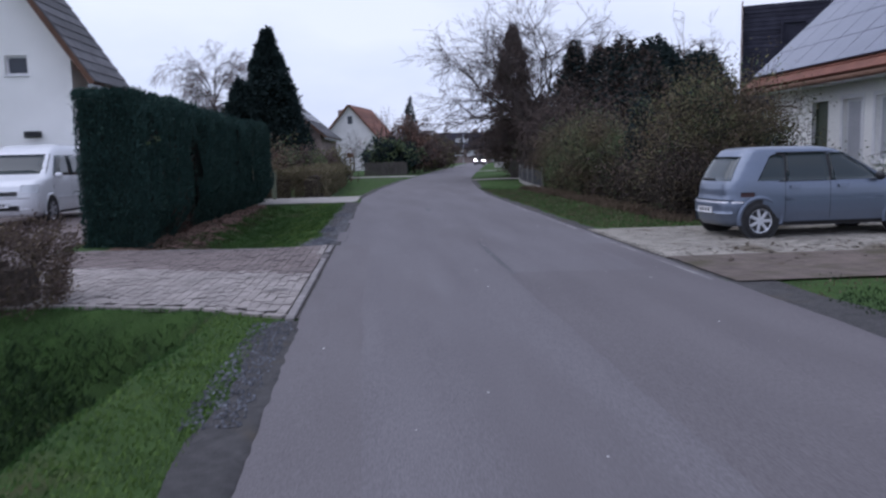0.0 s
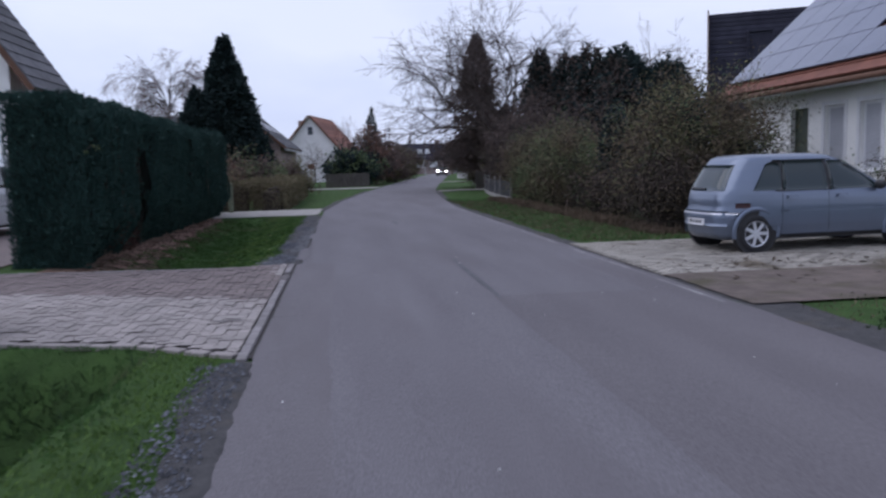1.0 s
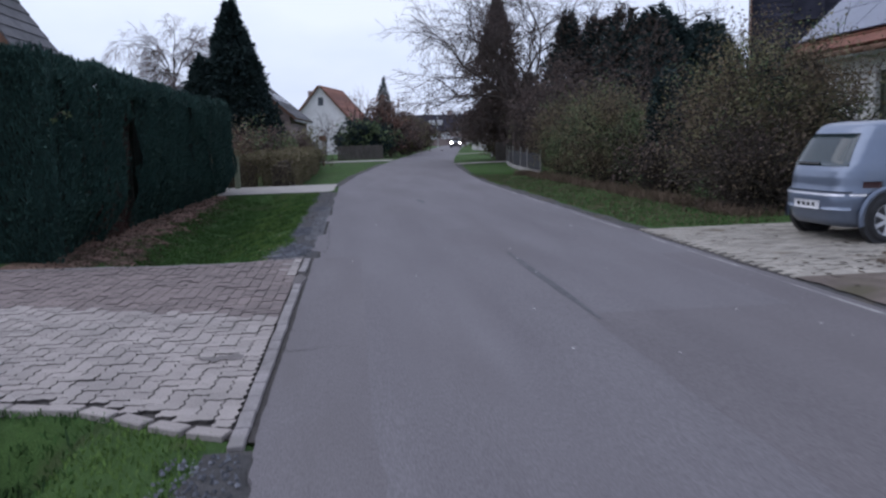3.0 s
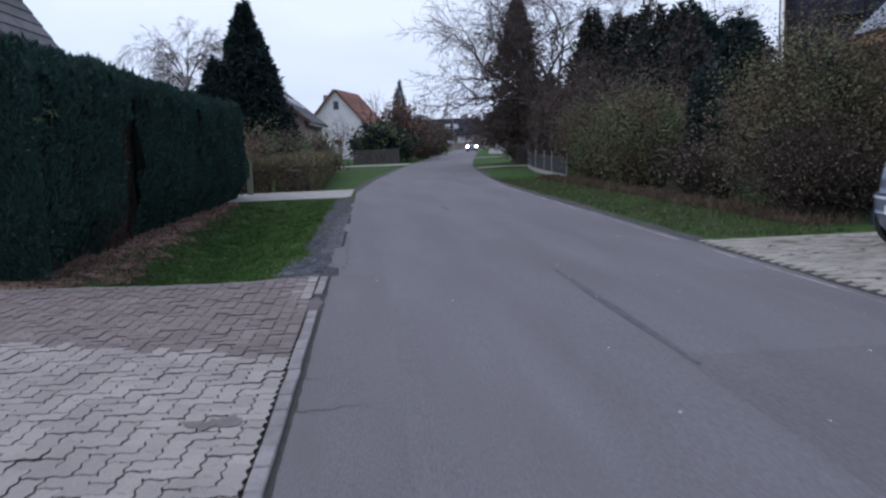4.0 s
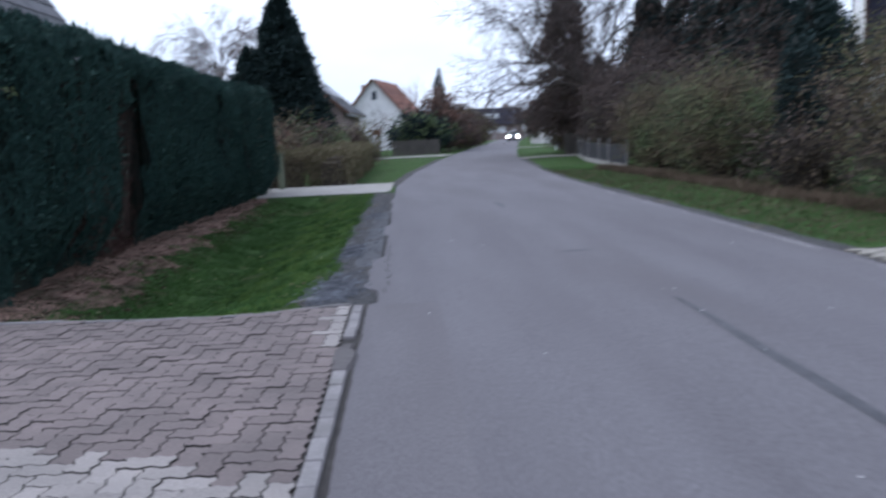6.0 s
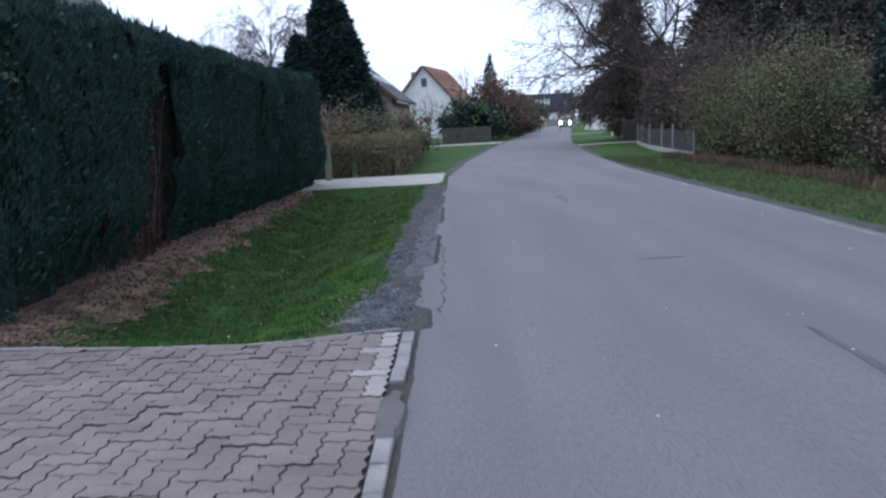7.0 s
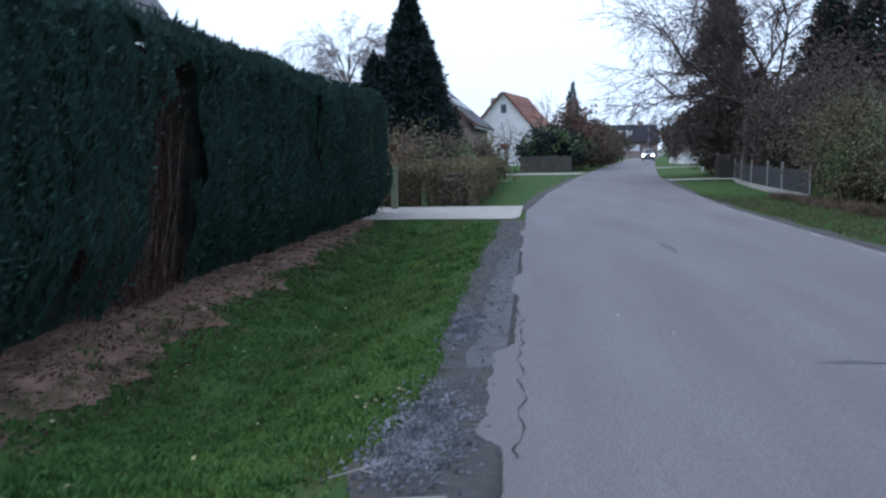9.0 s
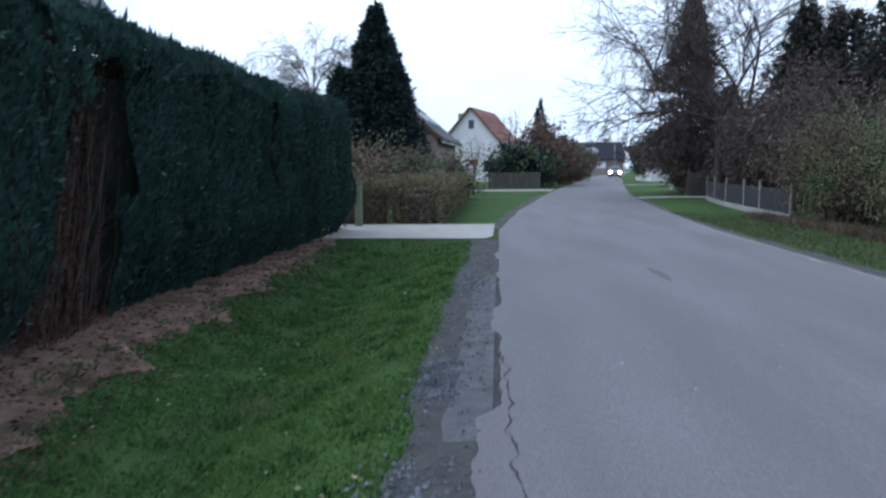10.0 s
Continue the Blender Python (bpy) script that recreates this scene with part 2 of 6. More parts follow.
M_RED_LENS = glass_dark("red_tail_lens", (0.028, 0.002, 0.004), 0.3)
M_LENS = glass_dark("clear_headlamp_lens", (0.55, 0.57, 0.6), 0.1)
M_PLATE = material("white_plate", (0.62, 0.62, 0.64), (0.66, 0.66, 0.68), 5.0, 0.5, 0.0, 60.0)
M_POST = material("pale_concrete_post", (0.22, 0.21, 0.2), (0.3, 0.285, 0.27), 6.0, 0.9, 0.3, 70.0)
M_FENCE = material("dark_fence_panel", (0.012, 0.012, 0.017), (0.022, 0.021, 0.028), 5.0, 0.85, 0.3, 40.0)
M_GREY_WOOD = material("weathered_grey_wood", (0.075, 0.066, 0.06), (0.115, 0.102, 0.094), 6.0, 0.9, 0.5, 40.0, stretch=(1, 1, 0.2))
M_POST_GREEN = material("algae_covered_post", (0.13, 0.15, 0.1), (0.2, 0.215, 0.15), 6.0, 0.9, 0.4, 50.0, stretch=(1, 1, 0.2))
M_DAMP = material("damp_stain", (0.11, 0.097, 0.095), (0.15, 0.135, 0.13), 9.0, 0.8, 0.5, 90.0)
M_TONGUE = material("asphalt_spill", (0.088, 0.078, 0.078), (0.118, 0.105, 0.105), 9.0, 0.9, 0.6, 110.0)
M_WEED = material("darkened_weed", (0.014, 0.03, 0.012), (0.026, 0.05, 0.018), 2.0, 0.8, 0.0, 30.0, island=0.4, spec=0.15)
M_PEBBLE = material("pale_pebble", (0.42, 0.41, 0.41), (0.55, 0.54, 0.53), 9.0, 0.8, 0.2, 90.0)
M_STEEL = material("galvanised_steel", (0.4, 0.41, 0.43), (0.48, 0.49, 0.5), 6.0, 0.45, 0.0, 60.0, metallic=0.6)

# ---- mesh helpers ----
rng = np.random.default_rng(7)


def mesh_from(name, verts, faces, mat, smooth=False):
    me = bpy.data.meshes.new(name)
    v = verts.tolist() if isinstance(verts, np.ndarray) else verts
    f = faces.tolist() if isinstance(faces, np.ndarray) else faces
    me.from_pydata(v, [], f)
    me.materials.append(mat)
    if smooth:
        me.polygons.foreach_set("use_smooth", [True] * len(me.polygons))
    me.update()
    return me


def part_np(name, verts, faces, mat, parent=None, label="", smooth=False):
    ob = new(name, mesh_from(name, verts, faces, mat, smooth))
    if parent:
        ob.parent = parent
    return tagged(ob, label)


def part(name, bm, mat, parent=None, label="", smooth=False):
    """Link a bmesh as one mesh object under a thing or a part."""
    me = bpy.data.meshes.new(name)
    bmesh.ops.recalc_face_normals(bm, faces=bm.faces)
    bm.to_mesh(me)
    bm.free()
    me.materials.append(mat)
    if smooth:
        me.polygons.foreach_set("use_smooth", [True] * len(me.polygons))
    ob = new(name, me)
    if parent:
        ob.parent = parent
    return tagged(ob, label)


def thing(name, m, label, category, group="", kind=""):
    ob = new(name)
    ob.empty_display_size = 0.2
    ob.matrix_world = m
    return tagged(ob, label, category, group, kind)


def box(bm, x0, y0, z0, x1, y1, z1, bevel=0.0, m=None):
    r = bmesh.ops.create_cube(bm, size=1.0)
    mat = Matrix.Translation(((x0 + x1) / 2, (y0 + y1) / 2, (z0 + z1) / 2)) @ Matrix.Diagonal((x1 - x0, y1 - y0, z1 - z0, 1))
    if m is not None:
        mat = m @ mat
    bmesh.ops.transform(bm, matrix=mat, verts=r["verts"])
    if bevel > 0:
        es = list({e for v in r["verts"] for e in v.link_edges})
        bmesh.ops.bevel(bm, geom=es, offset=bevel, segments=1, affect="EDGES")
    return bm


def boxed(x0, y0, z0, x1, y1, z1, bevel=0.0, m=None):
    return box(bmesh.new(), x0, y0, z0, x1, y1, z1, bevel, m)


def cyl(bm, p0, p1, r0, r1=None, seg=12):
    p0, p1 = Vector(p0), Vector(p1)
    r1 = r0 if r1 is None else r1
    d = p1 - p0
    m = Matrix.Translation((p0 + p1) / 2) @ d.to_track_quat("Z", "Y").to_matrix().to_4x4()
    bmesh.ops.create_cone(bm, cap_ends=True, segments=seg, radius1=r0, radius2=max(r1, 1e-4), depth=d.length, matrix=m)
    return bm


def tubes(segs, sides=5):
    """Tapered prisms for a list of (p0, p1, r0, r1)."""
    a = np.array([s[0] for s in segs], float)
    b = np.array([s[1] for s in segs], float)
    r0 = np.array([s[2] for s in segs])[:, None, None]
    r1 = np.array([s[3] for s in segs])[:, None, None]
    d = b - a
    d /= np.maximum(np.linalg.norm(d, axis=1, keepdims=True), 1e-6)
    ref = np.where(np.abs(d[:, 2:3]) > 0.9, np.array([[1.0, 0, 0]]), np.array([[0, 0, 1.0]]))
    u = np.cross(d, ref)
    u /= np.linalg.norm(u, axis=1, keepdims=True)
    w = np.cross(d, u)
    ang = np.arange(sides) * 2 * np.pi / sides
    ring = np.cos(ang)[None, :, None] * u[:, None] + np.sin(ang)[None, :, None] * w[:, None]
    verts = np.concatenate([a[:, None] + ring * r0, b[:, None] + ring * r1], axis=1).reshape(-1, 3)
    k = np.arange(sides)
    quad = np.stack([k, (k + 1) % sides, (k + 1) % sides + sides, k + sides], axis=1)
    faces = (np.arange(len(segs))[:, None, None] * 2 * sides + quad[None]).reshape(-1, 4)
    return verts, faces


def unit(v):
    return v / np.maximum(np.linalg.norm(v, axis=1, keepdims=True), 1e-6)


def leaf_mesh(c, d, length, width, fold=0.25):
    """One kite-shaped leaf for each centre c and direction d; length and width vary by leaf."""
    n = len(c)
    d = unit(d)
    s = unit(np.cross(d, rng.normal(size=(n, 3))))
    up = np.cross(s, d)
    le = (length * rng.uniform(0.65, 1.35, n))[:, None]
    wi = (width * rng.uniform(0.65, 1.35, n))[:, None]
    tip = c + d * le
    midp = c + d * le * 0.45
    lift = up * wi * fold
    verts = np.stack([c, midp + s * wi + lift, tip, midp - s * wi + lift], axis=1).reshape(-1, 3)
    i = np.arange(n)[:, None] * 4
    faces = np.concatenate([i + np.array([[0, 1, 2]]), i + np.array([[0, 2, 3]])], axis=0)
    return verts, faces


def smooth01(x):
    x = np.clip(x, 0, 1)
    return x * x * (3 - 2 * x)


def wob(x, y, s=1.0, seed=0.0):
    return noise.noise(Vector((x * s, y * s, seed)))

# ---- lie of the land ----
ROAD_Y = [-40, 0, 4, 25, 33, 41, 48, 60, 80, 120, 170, 400]
ROAD_L = [0.2, 0.16, 0.07, 0.06, 0.7, 1.65, 2.45, 4.1, 7.1, 13.2, 21.5, 62.0]
ROAD_R = [4.66, 4.66, 4.68, 4.72, 5.25, 5.95, 6.75, 8.4, 11.4, 17.4, 25.8, 66.0]


def road_left(y):
    return float(np.interp(y, ROAD_Y, ROAD_L))


def road_right(y):
    return float(np.interp(y, ROAD_Y, ROAD_R))


DITCH_Y = [-40, 2.4, 4.9, 9.75, 11.3, 21.6, 22.7, 26.9, 28.0, 38, 41, 400]
NEAR_X, NEAR_Y = [-12, -2.5, -0.91, -0.41, 0.2], [5.6, 4.98, 4.51, 4.13, 3.86]   # near edge of the paved drive
DITCH_K = [1.0, 1.0, 0, 0, 1, 0.9, 0, 0, 0.45, 0.3, 0, 0]
DITCH_U = [0, 0.55, 1.05, 1.55, 2.05, 2.5, 3.0, 3.4, 4.2]
DITCH_Z = [0, 0.02, 0.14, 0.33, 0.40, 0.33, 0.16, 0.08, 0.0]


def land(x, y):
    """Height of the ground beside the road: a shallow ditch along the verge, filled under the drives."""
    u = road_left(y) - x
    z = -0.015
    if u > 0:
        k = float(np.interp(y, DITCH_Y, DITCH_K))
        if y < 5.4:
            lip = u - float(np.interp(y, [-3, 1.5, 4.3], [1.45, 1.22, 0.85])) - 0.05 * wob(y, 4, 1.7)
            k = min(1.0, max(0.0, (float(np.interp(x, NEAR_X, NEAR_Y)) - 0.12 - y) / 0.55))
            z -= k * float(np.interp(lip, [-0.5, 0, 0.1, 0.28, 0.5, 0.9, 1.5, 2.2, 2.8], [0, 0.05, 0.16, 0.58, 0.82, 0.84, 0.6, 0.2, 0.0]))
        else:
            z -= k * float(np.interp(u, DITCH_U, DITCH_Z))
        z += 0.025 * wob(x, y, 0.9) * min(1.0, u) * min(1.0, k + 0.2)
    else:
        v = x - road_right(y)
        if v > 0:
            z += -0.008 * min(1.0, v) + 0.03 * wob(x, y, 0.7, 3.0) * min(1.0, v)
        else:
            z = -0.05
    return z


gx = np.concatenate([np.array([-700, -300, -120, -60, -30, -18, -12, -8, -6]), np.arange(-5, 0.3, 0.1), np.array([1.0, 2.4, 4.0]),
                     np.arange(4.7, 9, 0.3), np.array([10, 12, 15, 20, 30, 45, 70, 120, 300, 700])])
gy = np.concatenate([np.array([-300, -100, -40, -20]), np.arange(-8, 32, 0.25), np.arange(32, 60, 1.0), np.array([65, 72, 80, 90, 100, 120, 150, 200, 300, 500, 900])])
gv = [(float(x), float(y), land(float(x), float(y)) if -9 < y < 130 and -60 < x < 70 else -0.06) for y in gy for x in gx]
nx = len(gx)
gf = [(j * nx + i, j * nx + i + 1, (j + 1) * nx + i + 1, (j + 1) * nx + i) for j in range(len(gy) - 1) for i in range(nx - 1)]
ground = part_np("ground", gv, gf, M_GRASS, smooth=True)
tagged(ground, "short mown grass verge with a shallow ditch", "ground", kind="structure")


def sheet(name, poly_rows, mat, label, category, lift=0.0, flat=None):
    """A strip from rows of (y, x_left, x_right), draped on the land."""
    verts, faces = [], []
    n = 7
    for y, xa, xb in poly_rows:
        for i in range(n):
            x = xa + (xb - xa) * i / (n - 1)
            z = (land(x, y) if flat is None else flat) + lift
            verts.append((x, y, z))
    for j in range(len(poly_rows) - 1):
        for i in range(n - 1):
            a = j * n + i
            faces.append((a, a + 1, a + n + 1, a + n))
    ob = part_np(name, verts, faces, mat, smooth=True)
    return tagged(ob, label, category, kind="structure")


# the carriageway: thin slab with a ragged left edge
rows = []
for y in list(np.arange(-12, 32, 0.05)) + list(np.arange(32, 60, 1.0)) + [70, 80, 100, 120, 145, 170, 250, 400]:
    y = float(y)
    rag = -0.018 + 0.012 * wob(0.3, y, 2.0) + 0.008 * wob(1.7, y, 9.0)
    if y > 10.0 or y < 3.8:
        rag = 0.05 * (y > 10) + 0.022 * wob(0.3, y, 1.6) + 0.022 * wob(1.7, y, 6.0) + 0.008 * wob(2.7, y, 17.0)
        for ya, yb, dep in ((10.5, 12.55, 0.125), (14.4, 15.8, 0.075), (17.6, 18.3, 0.06), (19.6, 20.8, 0.07)):
            rag -= dep * float(smooth01((y - ya) / 0.18) * smooth01((yb - y) / 0.35)) * (1 + 0.5 * wob(y, 6, 3.0))
    rows.append((y, road_left(y) - 0.02 + rag, road_right(y) + 0.03 * wob(4.0, y, 1.3)))
rv, rf = [], []
for y, xa, xb in rows:
    for k in range(9):
        s = k / 8
        crown = 0.03 * (1 - (2 * s - 1) ** 2)
        rv.append((xa + (xb - xa) * s, y, crown - 0.004 if 0 < k < 8 else 0.0))
    rv.append((xa - 0.015, y, -0.07))
    rv.append((xb + 0.015, y, -0.07))
for j in range(len(rows) - 1):
    a, b = j * 11, (j + 1) * 11
    for k in range(8):
        rf.append((a + k, a + k + 1, b + k + 1, b + k))
    rf.append((a + 9, a, b, b + 9))
    rf.append((a + 8, a + 10, b + 10, b + 8))
road = part_np("road", rv, rf, M_ASPHALT, smooth=False)
# the near half was resurfaced later, and a strip along the drive patched
road.data.materials.append(M_ASPHALT_LATE)
road.data.materials.append(M_ASPHALT_EDGE)
for j in range(len(rows) - 1):
    for k in range(8):
        if k >= 4 and rows[j][0] < 6.1 or k == 7 and rows[j][0] < 9.0:
            road.data.polygons[j * 10 + k].material_index = 1
        elif k == 0 and rows[j][0] < 9.9:
            road.data.polygons[j * 10 + k].material_index = 2
tagged(road, "grey asphalt village road with a ragged edge", "road", kind="structure")


def road_z(x, y):
    s = (x - road_left(y)) / (road_right(y) - road_left(y))
    return 0.03 * (1 - (2 * s - 1) ** 2) - 0.004 if 0 < s < 1 else 0.0


def ribbon(name, pts, width, mat, label, category, lift=0.003):
    """A thin wandering strip on the road along the points (x, y)."""
    verts, faces = [], []
    for i, (x, y) in enumerate(pts):
        a, b = pts[max(i - 1, 0)], pts[min(i + 1, len(pts) - 1)]
        d = Vector((b[0] - a[0], b[1] - a[1]))
        d.normalize()
        w = (width if not callable(width) else width(i / (len(pts) - 1))) * 0.5
        for s in (-1, 1):
            px, py = x - d.y * w * s, y + d.x * w * s
            verts.append((px, py, road_z(px, py) + lift))
    for i in range(len(pts) - 1):
        faces.append((2 * i, 2 * i + 1, 2 * i + 3, 2 * i + 2))
    ob = part_np(name, verts, faces, mat)
    return tagged(ob, label, category, kind="structure")


# seam, spots, cracks and the pale line along the far edge
ribbon("tar_seam", [(2.41 + 0.02 * wob(y, 0, 1.3), float(y)) for y in np.arange(5.9, 9.7, 0.2)], lambda s: 0.03 + 0.055 * math.sin(3.1 * s), M_TAR, "dark tar seam along the road", "road seam")
ribbon("tar_spot", [(2.03, 18.5), (2.06, 18.1), (2.08, 17.7), (2.07, 17.2)], lambda s: 0.02 + 0.13 * math.sin(3.14 * s), M_TAR, "dark tar spot on the road", "road mark")
ribbon("tar_spot", [(2.0, 12.0), (2.2, 12.03), (2.4, 12.0)], lambda s: 0.02 + 0.07 * math.sin(3.14 * s), M_TAR, "dark tar spot on the road", "road mark")
ribbon("edge_line", [(road_right(y) - 0.11 + 0.012 * wob(y, 2, 1.0), float(y)) for y in np.arange(5.2, 27, 0.4)], lambda s: 0.05 + 0.02 * math.sin(40 * s), M_EDGE_LINE, "worn pale line along the road edge", "road line")
crk = [(0.155 - 0.04 * max(0.0, y - 12.6) + 0.05 * wob(y, 5, 3.1) + 0.04 * wob(y, 9, 6.3) + 0.02 * wob(y, 3, 15.0), float(y)) for y in np.arange(10.4, 13.7, 0.05)]
ribbon("crack", crk, lambda s: 0.008 + 0.006 * math.sin(60 * s), M_CRACK, "jagged crack along the road edge", "crack", lift=0.008)
ribbon("crack", [(0.0 + 0.02 * i, 5.6 + 0.05 * wob(i, 1, 0.37) + 0.02 * wob(i, 3, 0.9)) for i in range(29)], lambda s: 0.009 * (1.05 - s), M_CRACK, "fine crack across the road edge", "crack", lift=0.007)
ribbon("crack", [(0.0 + 0.02 * i, 6.18 + 0.05 * wob(i, 4, 0.37) + 0.02 * wob(i, 6, 0.9)) for i in range(13)], lambda s: 0.008 * (1.05 - s), M_CRACK, "fine crack across the road edge", "crack", lift=0.007)

# crumbled shoulder and gravel between road and grass
sheet("shoulder", [(float(y), -0.42 - 0.10 * wob(y, 1, 0.8) - 0.06 * wob(y, 2, 3.0) - 0.2 * max(0, 1 - abs(y - 10.3) / 0.6), 0.12) for y in np.arange(9.95, 22.9, 0.12)],
      M_GRAVEL_BED, "dark crumbled shoulder of gravel and asphalt", "shoulder", lift=0.012)
sheet("shoulder", [(float(y), -0.2 - 0.08 * wob(y, 1, 0.8) - 0.05 * wob(y, 2, 3.0) - 0.1 * max(0, 1 - abs(y - 2.9) / 0.7), 0.24) for y in np.arange(-11, 3.95, 0.15)],
      M_GRAVEL_BED, "dark crumbled shoulder of gravel and asphalt", "shoulder", lift=0.012)
sheet("shoulder", [(float(y), road_left(y) - 0.3 - 0.1 * wob(y, 1, 0.8), road_left(y) + 0.1) for y in np.arange(25.3, 48, 0.4)],
      M_GRAVEL_BED, "dark crumbled shoulder of gravel and asphalt", "shoulder", lift=0.012)
sheet("shoulder", [(float(y), road_right(y) - 0.1, road_right(y) + 0.26 + 0.14 * wob(y, 6, 0.9) + 0.3 * max(0, min(1, 6 - y))) for y in np.arange(-11, 45, 0.3)],
      M_GRAVEL_BED, "crumbled shoulder beside the road", "shoulder", lift=0.012)
sheet("old_asphalt", [(float(y), -0.2 - 0.05 * wob(y, 7, 2.0), 0.05) for y in np.arange(11.9, 18.0, 0.12)],
      M_ASPHALT_OLD, "dark crumbled asphalt beside the road", "shoulder", lift=0.0135)

# loose gravel
gy_ = np.concatenate([rng.normal(10.7, 0.34, 1800), rng.uniform(12.62, 13.62, 1000) + rng.normal(0, 0.05, 1000), rng.normal(17.3, 0.35, 300), rng.uniform(10, 22, 900), rng.uniform(1.0, 3.8, 900)])
gx_ = np.concatenate([rng.normal(-0.31, 0.12, 1800), rng.uniform(-0.42, -0.19, 1000) + rng.normal(0, 0.02, 1000), rng.normal(-0.2, 0.08, 300), rng.uniform(-0.5, 0, 900), rng.uniform(-0.35, 0.02, 900)])
keep = (gx_ < 0.02) & (gx_ > -0.75) & ((gy_ > 10.02) | (gy_ < 3.8))
gx_, gy_ = gx_[keep], gy_[keep]
st = np.array([[1, 0, 0], [-1, 0, 0], [0, 1, 0], [0, -1, 0], [0, 0, 1]], float)
stf = np.array([[0, 2, 4], [2, 1, 4], [1, 3, 4], [3, 0, 4]])
pv, pf = [], []
for i, (x, y) in enumerate(zip(gx_, gy_)):
    s = rng.uniform(0.005, 0.017)
    a = rng.uniform(0, 6.28)
    ca, sa = math.cos(a), math.sin(a)
    q = st * s * rng.uniform(0.7, 1.3, (5, 3))
    q = np.stack([q[:, 0] * ca - q[:, 1] * sa, q[:, 0] * sa + q[:, 1] * ca, q[:, 2]], axis=1)
    pv.append(q + np.array([x, y, land(float(x), float(y)) + 0.016]))
    pf.append(stf + 5 * i)
gravel = part_np("gravel", np.concatenate(pv), np.concatenate(pf), M_GRAVEL)
tagged(gravel, "loose blue-grey gravel at the road edge", "gravel", kind="stuff")

# bare soil under the hedge


def soil_edge(y):
    return -2.68 - 0.3 * wob(y, 1, 1.1) - 0.16 * wob(y, 2, 3.1) - 0.12 * wob(y, 3, 8.0) - 0.03 * (y - 10)


sheet("soil", [(float(y), -3.95, soil_edge(y)) for y in np.arange(9.95, 23.0, 0.05)],
      M_SOIL, "bare brown soil with needle litter", "soil", lift=0.014)

# garden paths and the cream drive beds
sheet("path", [(23.0, -3.35, -0.16), (23.5, -3.4, -0.03), (25.0, -3.5, -0.02), (25.4, -12, -0.02), (26.9, -12, 0.0)], M_CONCRETE, "pale concrete garden path", "path", lift=0.02)
sheet("path", [(53.5, -14.0, 3.1), (55, -14, 3.3), (57, -14, 3.6)], M_CONCRETE, "pale concrete drive", "path", lift=0.03)
sheet("path", [(42.5, 6.05, 16.0), (43.3, 6.1, 16.0), (44.2, 6.2, 16.0)], M_CONCRETE, "pale gravel path", "path", lift=0.04)
sheet("path", [(68.0, 9.5, 24.0), (69.3, 9.7, 24.0), (70.6, 9.9, 24.0)], M_CONCRETE, "pale gravel path", "path", lift=0.04)

# ---- hedges and trees ----


def hedge_body(x0, x1, y0, y1, z0, z1, step, bump_amp, seed):
    """A rounded, uneven block as a closed grid; returns verts and quads."""
    bm = bmesh.new()
    bmesh.ops.create_cube(bm, size=1.0)
    bmesh.ops.bevel(bm, geom=list(bm.edges), offset=0.1, segments=2, affect="EDGES")
    m = Matrix.Translation(((x0 + x1) / 2, (y0 + y1) / 2, (z0 + z1) / 2)) @ Matrix.Diagonal((x1 - x0, y1 - y0, z1 - z0, 1))
    bmesh.ops.transform(bm, matrix=m, verts=bm.verts)
    longest = max(x1 - x0, y1 - y0, z1 - z0)
    bmesh.ops.subdivide_edges(bm, edges=[e for e in bm.edges if e.calc_length() > step * 2], cuts=int(longest / step / 2), use_grid_fill=True)
    for v in bm.verts:
        p = v.co
        d = noise.noise(Vector((p.x * 1.1, p.y * 1.1, p.z * 0.5 + seed)))
        v.co += Vector((d, d * 0.4, d * 0.3)) * bump_amp
    return bm


def scatter_box(n, x0, x1, y0, y1, z0, z1, faces):
    """Points and outward normals on chosen faces of a box."""
    area = {"x0": (y1 - y0) * (z1 - z0), "x1": (y1 - y0) * (z1 - z0), "y0": (x1 - x0) * (z1 - z0), "y1": (x1 - x0) * (z1 - z0), "top": (x1 - x0) * (y1 - y0)}
    tot = sum(area[f] for f in faces)
    ps, ns = [], []
    for f in faces:
        k = int(n * area[f] / tot)
        p = np.stack([rng.uniform(x0, x1, k), rng.uniform(y0, y1, k), rng.uniform(z0, z1, k)], axis=1)
        nv = np.zeros((k, 3))
        if f in ("x0", "x1"):
            p[:, 0], nv[:, 0] = (x0, -1) if f == "x0" else (x1, 1)
        elif f in ("y0", "y1"):
            p[:, 1], nv[:, 1] = (y0, -1) if f == "y0" else (y1, 1)
        else:
            p[:, 2], nv[:, 2] = z1, 1
        ps.append(p)
        ns.append(nv)
    return np.concatenate(ps), np.concatenate(ns)


def noise_at(p, s, seed):
    return np.array([noise.noise(Vector((a * s, b * s, c * s + seed))) for a, b, c in p])


M_STEM = material("bare_hedge_stem", (0.055, 0.04, 0.033), (0.115, 0.085, 0.07), 6.0, 0.9, 0.4, 40.0)
